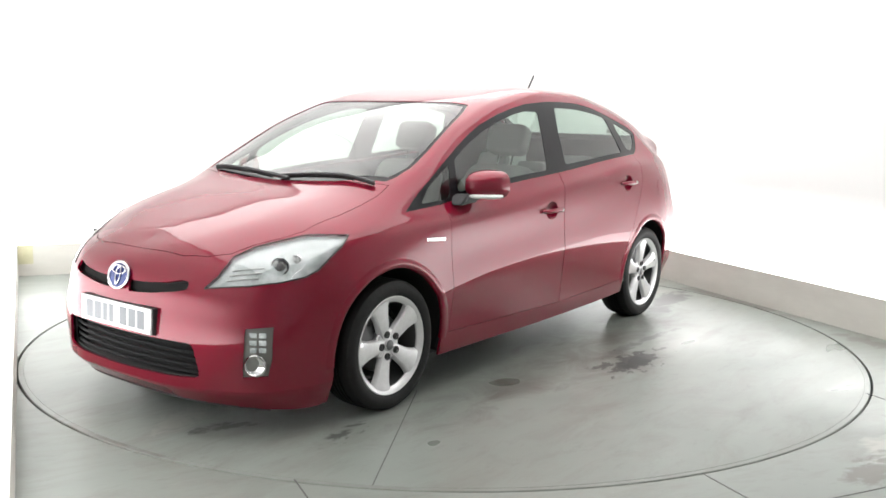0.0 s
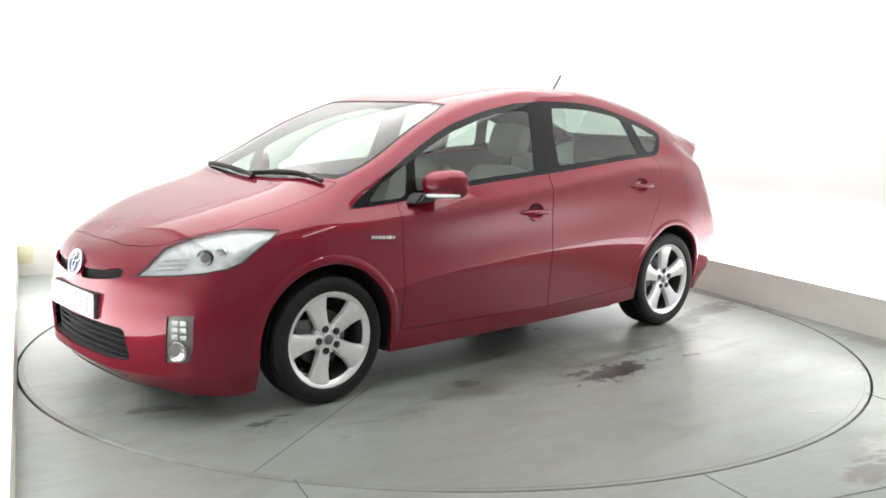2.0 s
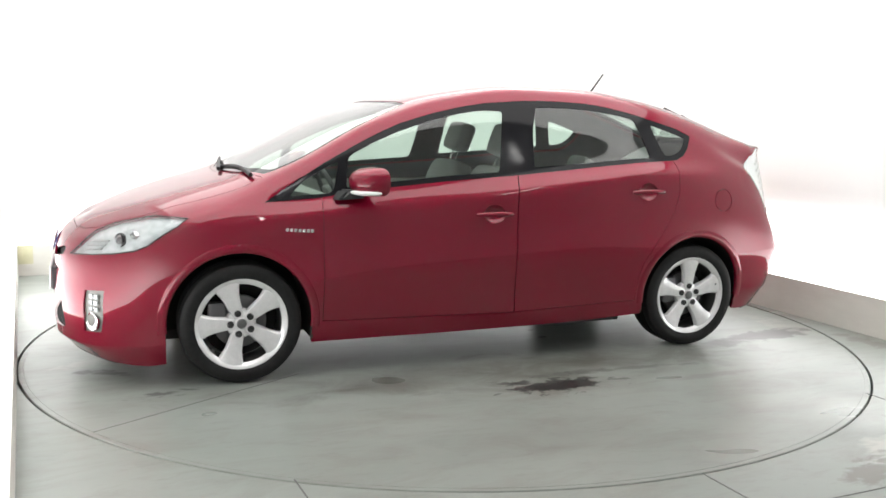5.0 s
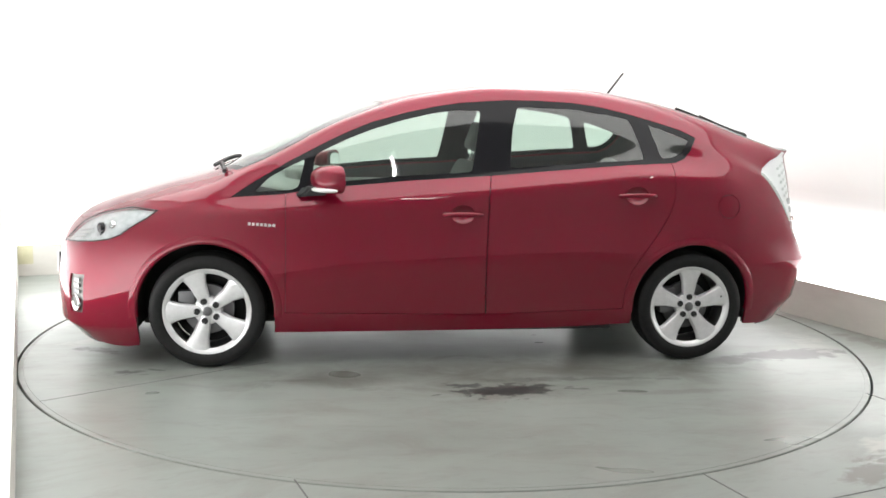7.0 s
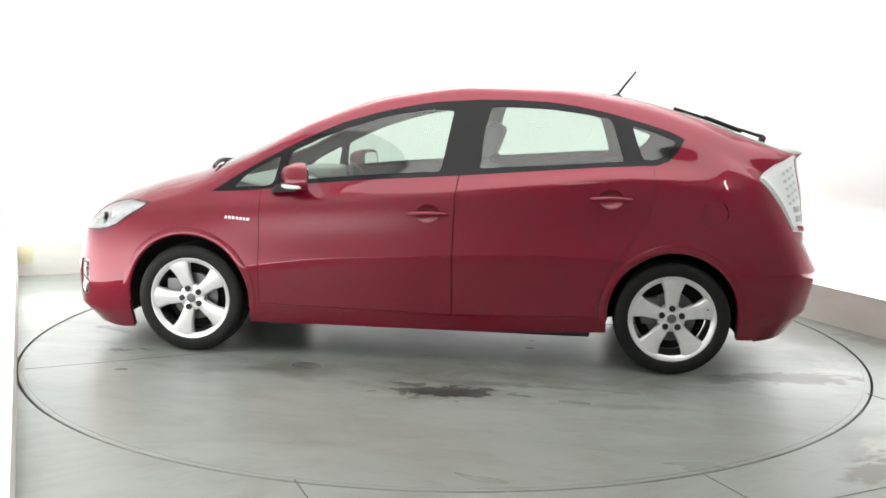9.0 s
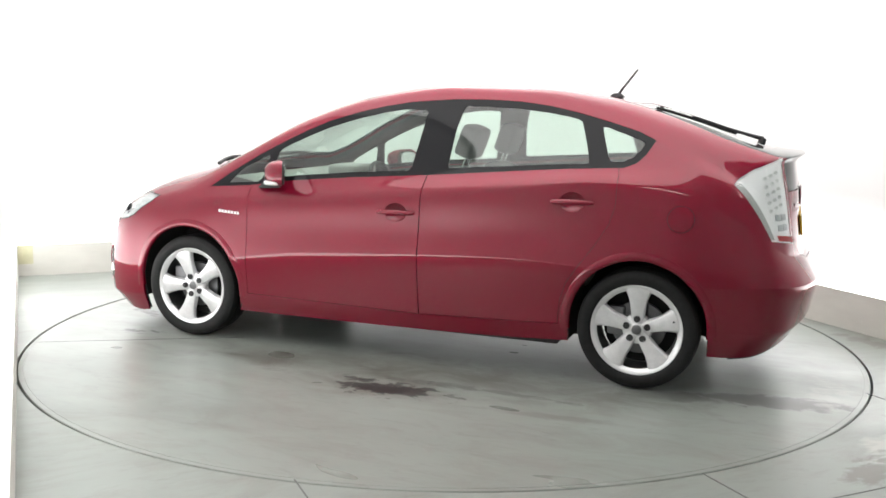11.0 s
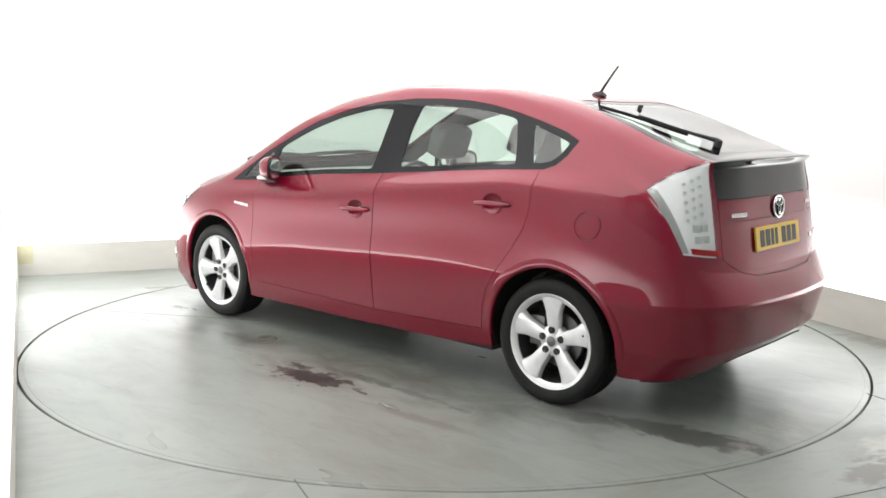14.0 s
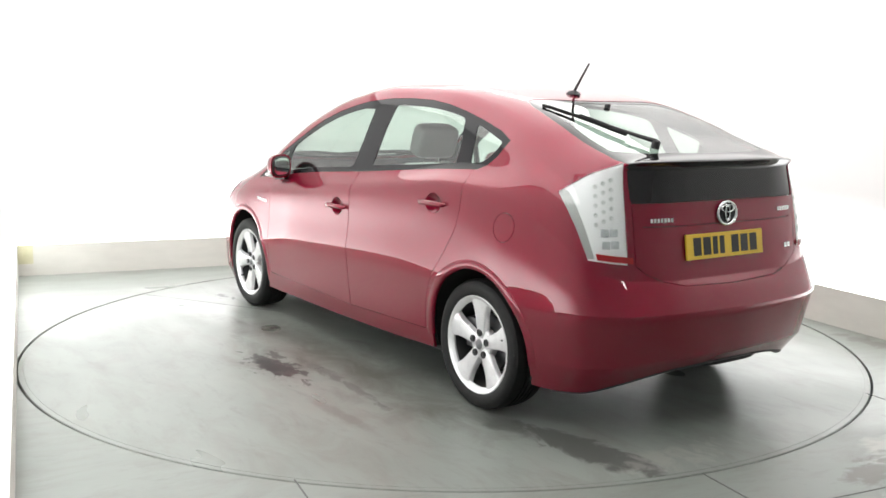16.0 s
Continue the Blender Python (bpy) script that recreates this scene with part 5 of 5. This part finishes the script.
    script_bars("model_mark", car, frame_at(*s.meet((1.055, 1.5, .786), (0, -1, 0))) @ pose(0, 0, 0, 0, 0, -4), .15, .017, 7, "small chrome script on the front wing")
    script_bars("tailgate_mark", car, frame_at(*s.meet((-3, .40, .958), (1, 0, 0))), .13, .018, 7, "small chrome script on the tailgate")
    script_bars("tailgate_mark", car, frame_at(*s.meet((-3, -.44, .975), (1, 0, 0))), .12, .018, 5, "small chrome script on the tailgate")
    script_bars("trim_mark", car, frame_at(*s.meet((-3, -.47, .80), (1, 0, 0))), .06, .022, 2, "small chrome mark on the tailgate")
    # aerial
    p, n = s.meet((-1.045, 0, 2), (0, 0, -1))
    bm = bmesh.new()
    cushion(bm, (p.x - .05, -.022, p.z - .006), (p.x + .045, .022, p.z + .022), cuts=4)
    for v in bm.verts:
        f = max(0, min(1, (v.co.z - p.z) / .022))
        v.co.x, v.co.y = p.x - .008 + (v.co.x - p.x + .008) * (1 - .55 * f), v.co.y * (1 - .4 * f)
    ant = part("aerial", bm, DARK, car, "black roof aerial leaning back", smooth=55)
    bm = bmesh.new()
    tube(bm, [(p.x - .010, 0, p.z + .012), (p.x - .04, 0, p.z + .055), (p.x - .118, 0, p.z + .158)], [.0085, .007, .0055], 8)
    part("aerial_rod", bm, DARK, ant, smooth=50)
    # rear wiper
    up = lambda x, y: s.meet((x, y, 2), (0, 0, -1))
    bm = bmesh.new()
    piv, tip = (-1.872, .25), (-1.34, .46)
    rail = []
    for k in range(13):
        t = k / 12
        p, n = up(piv[0] + (tip[0] - piv[0]) * t, piv[1] + (tip[1] - piv[1]) * t)
        rail.append(p + n * (.030 - .012 * t))
    tube(bm, rail[:9], [.012, .010, .009, .008, .007, .006, .006, .005, .005], 8)
    wiper = part("rear_wiper", bm, DARK, car, "black rear wiper", smooth=50)
    bm = bmesh.new()
    tube(bm, [q - Vector((0, 0, .012)) for q in rail[3:]], .0085, 6)
    part("wiper_blade", bm, RUBBER, wiper)
    bm = bmesh.new()
    p, n = up(*piv)
    lathe(bm, [(.0005, .036), (.015, .035), (.019, .029), (.021, 0)], 20, "z")
    bmesh.ops.transform(bm, matrix=frame_at(p, n), verts=bm.verts[:])
    part("wiper_pivot", bm, DARK, wiper, smooth=50)
    bm = bmesh.new()
    p, n = up(-1.31, 0)
    cushion(bm, p + Vector((-.012, -.012, -.002)), p + Vector((.012, .012, .016)), cuts=3)
    part("washer_jet", bm, DARK, gate, smooth=50)
    # front wipers
    for a, b in (((1.366, .16), (1.270, -.50)), ((1.262, .63), (1.340, .07))):
        bm = bmesh.new()
        rail = []
        for k in range(11):
            t = k / 10
            x, y = a[0] + (b[0] - a[0]) * t, a[1] + (b[1] - a[1]) * t
            p, n = s.meet((x, y if y >= 0 else y, 2), (0, 0, -1))
            rail.append(p + n * (.016 + .008 * math.sin(math.pi * t)))
        tube(bm, rail, [.012 - .0005 * k for k in range(11)], 8)
        arm = part("front_wiper", bm, DARK, car, "black windscreen wiper", smooth=50)
        bm = bmesh.new()
        tube(bm, [q - Vector((0, 0, .012)) for q in rail[2:]], .006, 6)
        part("wiper_blade", bm, RUBBER, arm)
    # dark lower edges of the bumpers
    for name, rows in (("rear_valance", [q for q in s.grid if q[0][0] < -1.80]), ("front_lip", [q for q in s.grid if q[0][0] > 1.95])):
        edge = [Vector(q[0]) + Vector((.012 if q[0][0] < 0 else -.012, -.012, .004)) for q in rows]
        edge = [p for p in edge if p.y > .005]
        edge.sort(key=lambda p: p.y)
        line = [Vector((p.x, -p.y, p.z)) for p in edge[::-1]] + edge
        bm = bmesh.new()
        tube(bm, line, .016, 8)
        part(name, bm, DARK, car, "dark plastic lower edge", smooth=60)
    build_interior(car)
    return car


build_room()
build_tape()
build_lights()
turntable = build_turntable()
car = build_car()


def motions():
    rows = [(t, pose(0, 0, 0, 0, 0, a)) for t, a in TURN]
    walk(turntable, rows)
    walk(car, [(t, m @ pose(CAR_AT[0], CAR_AT[1], 0)) for t, m in rows])


motions()
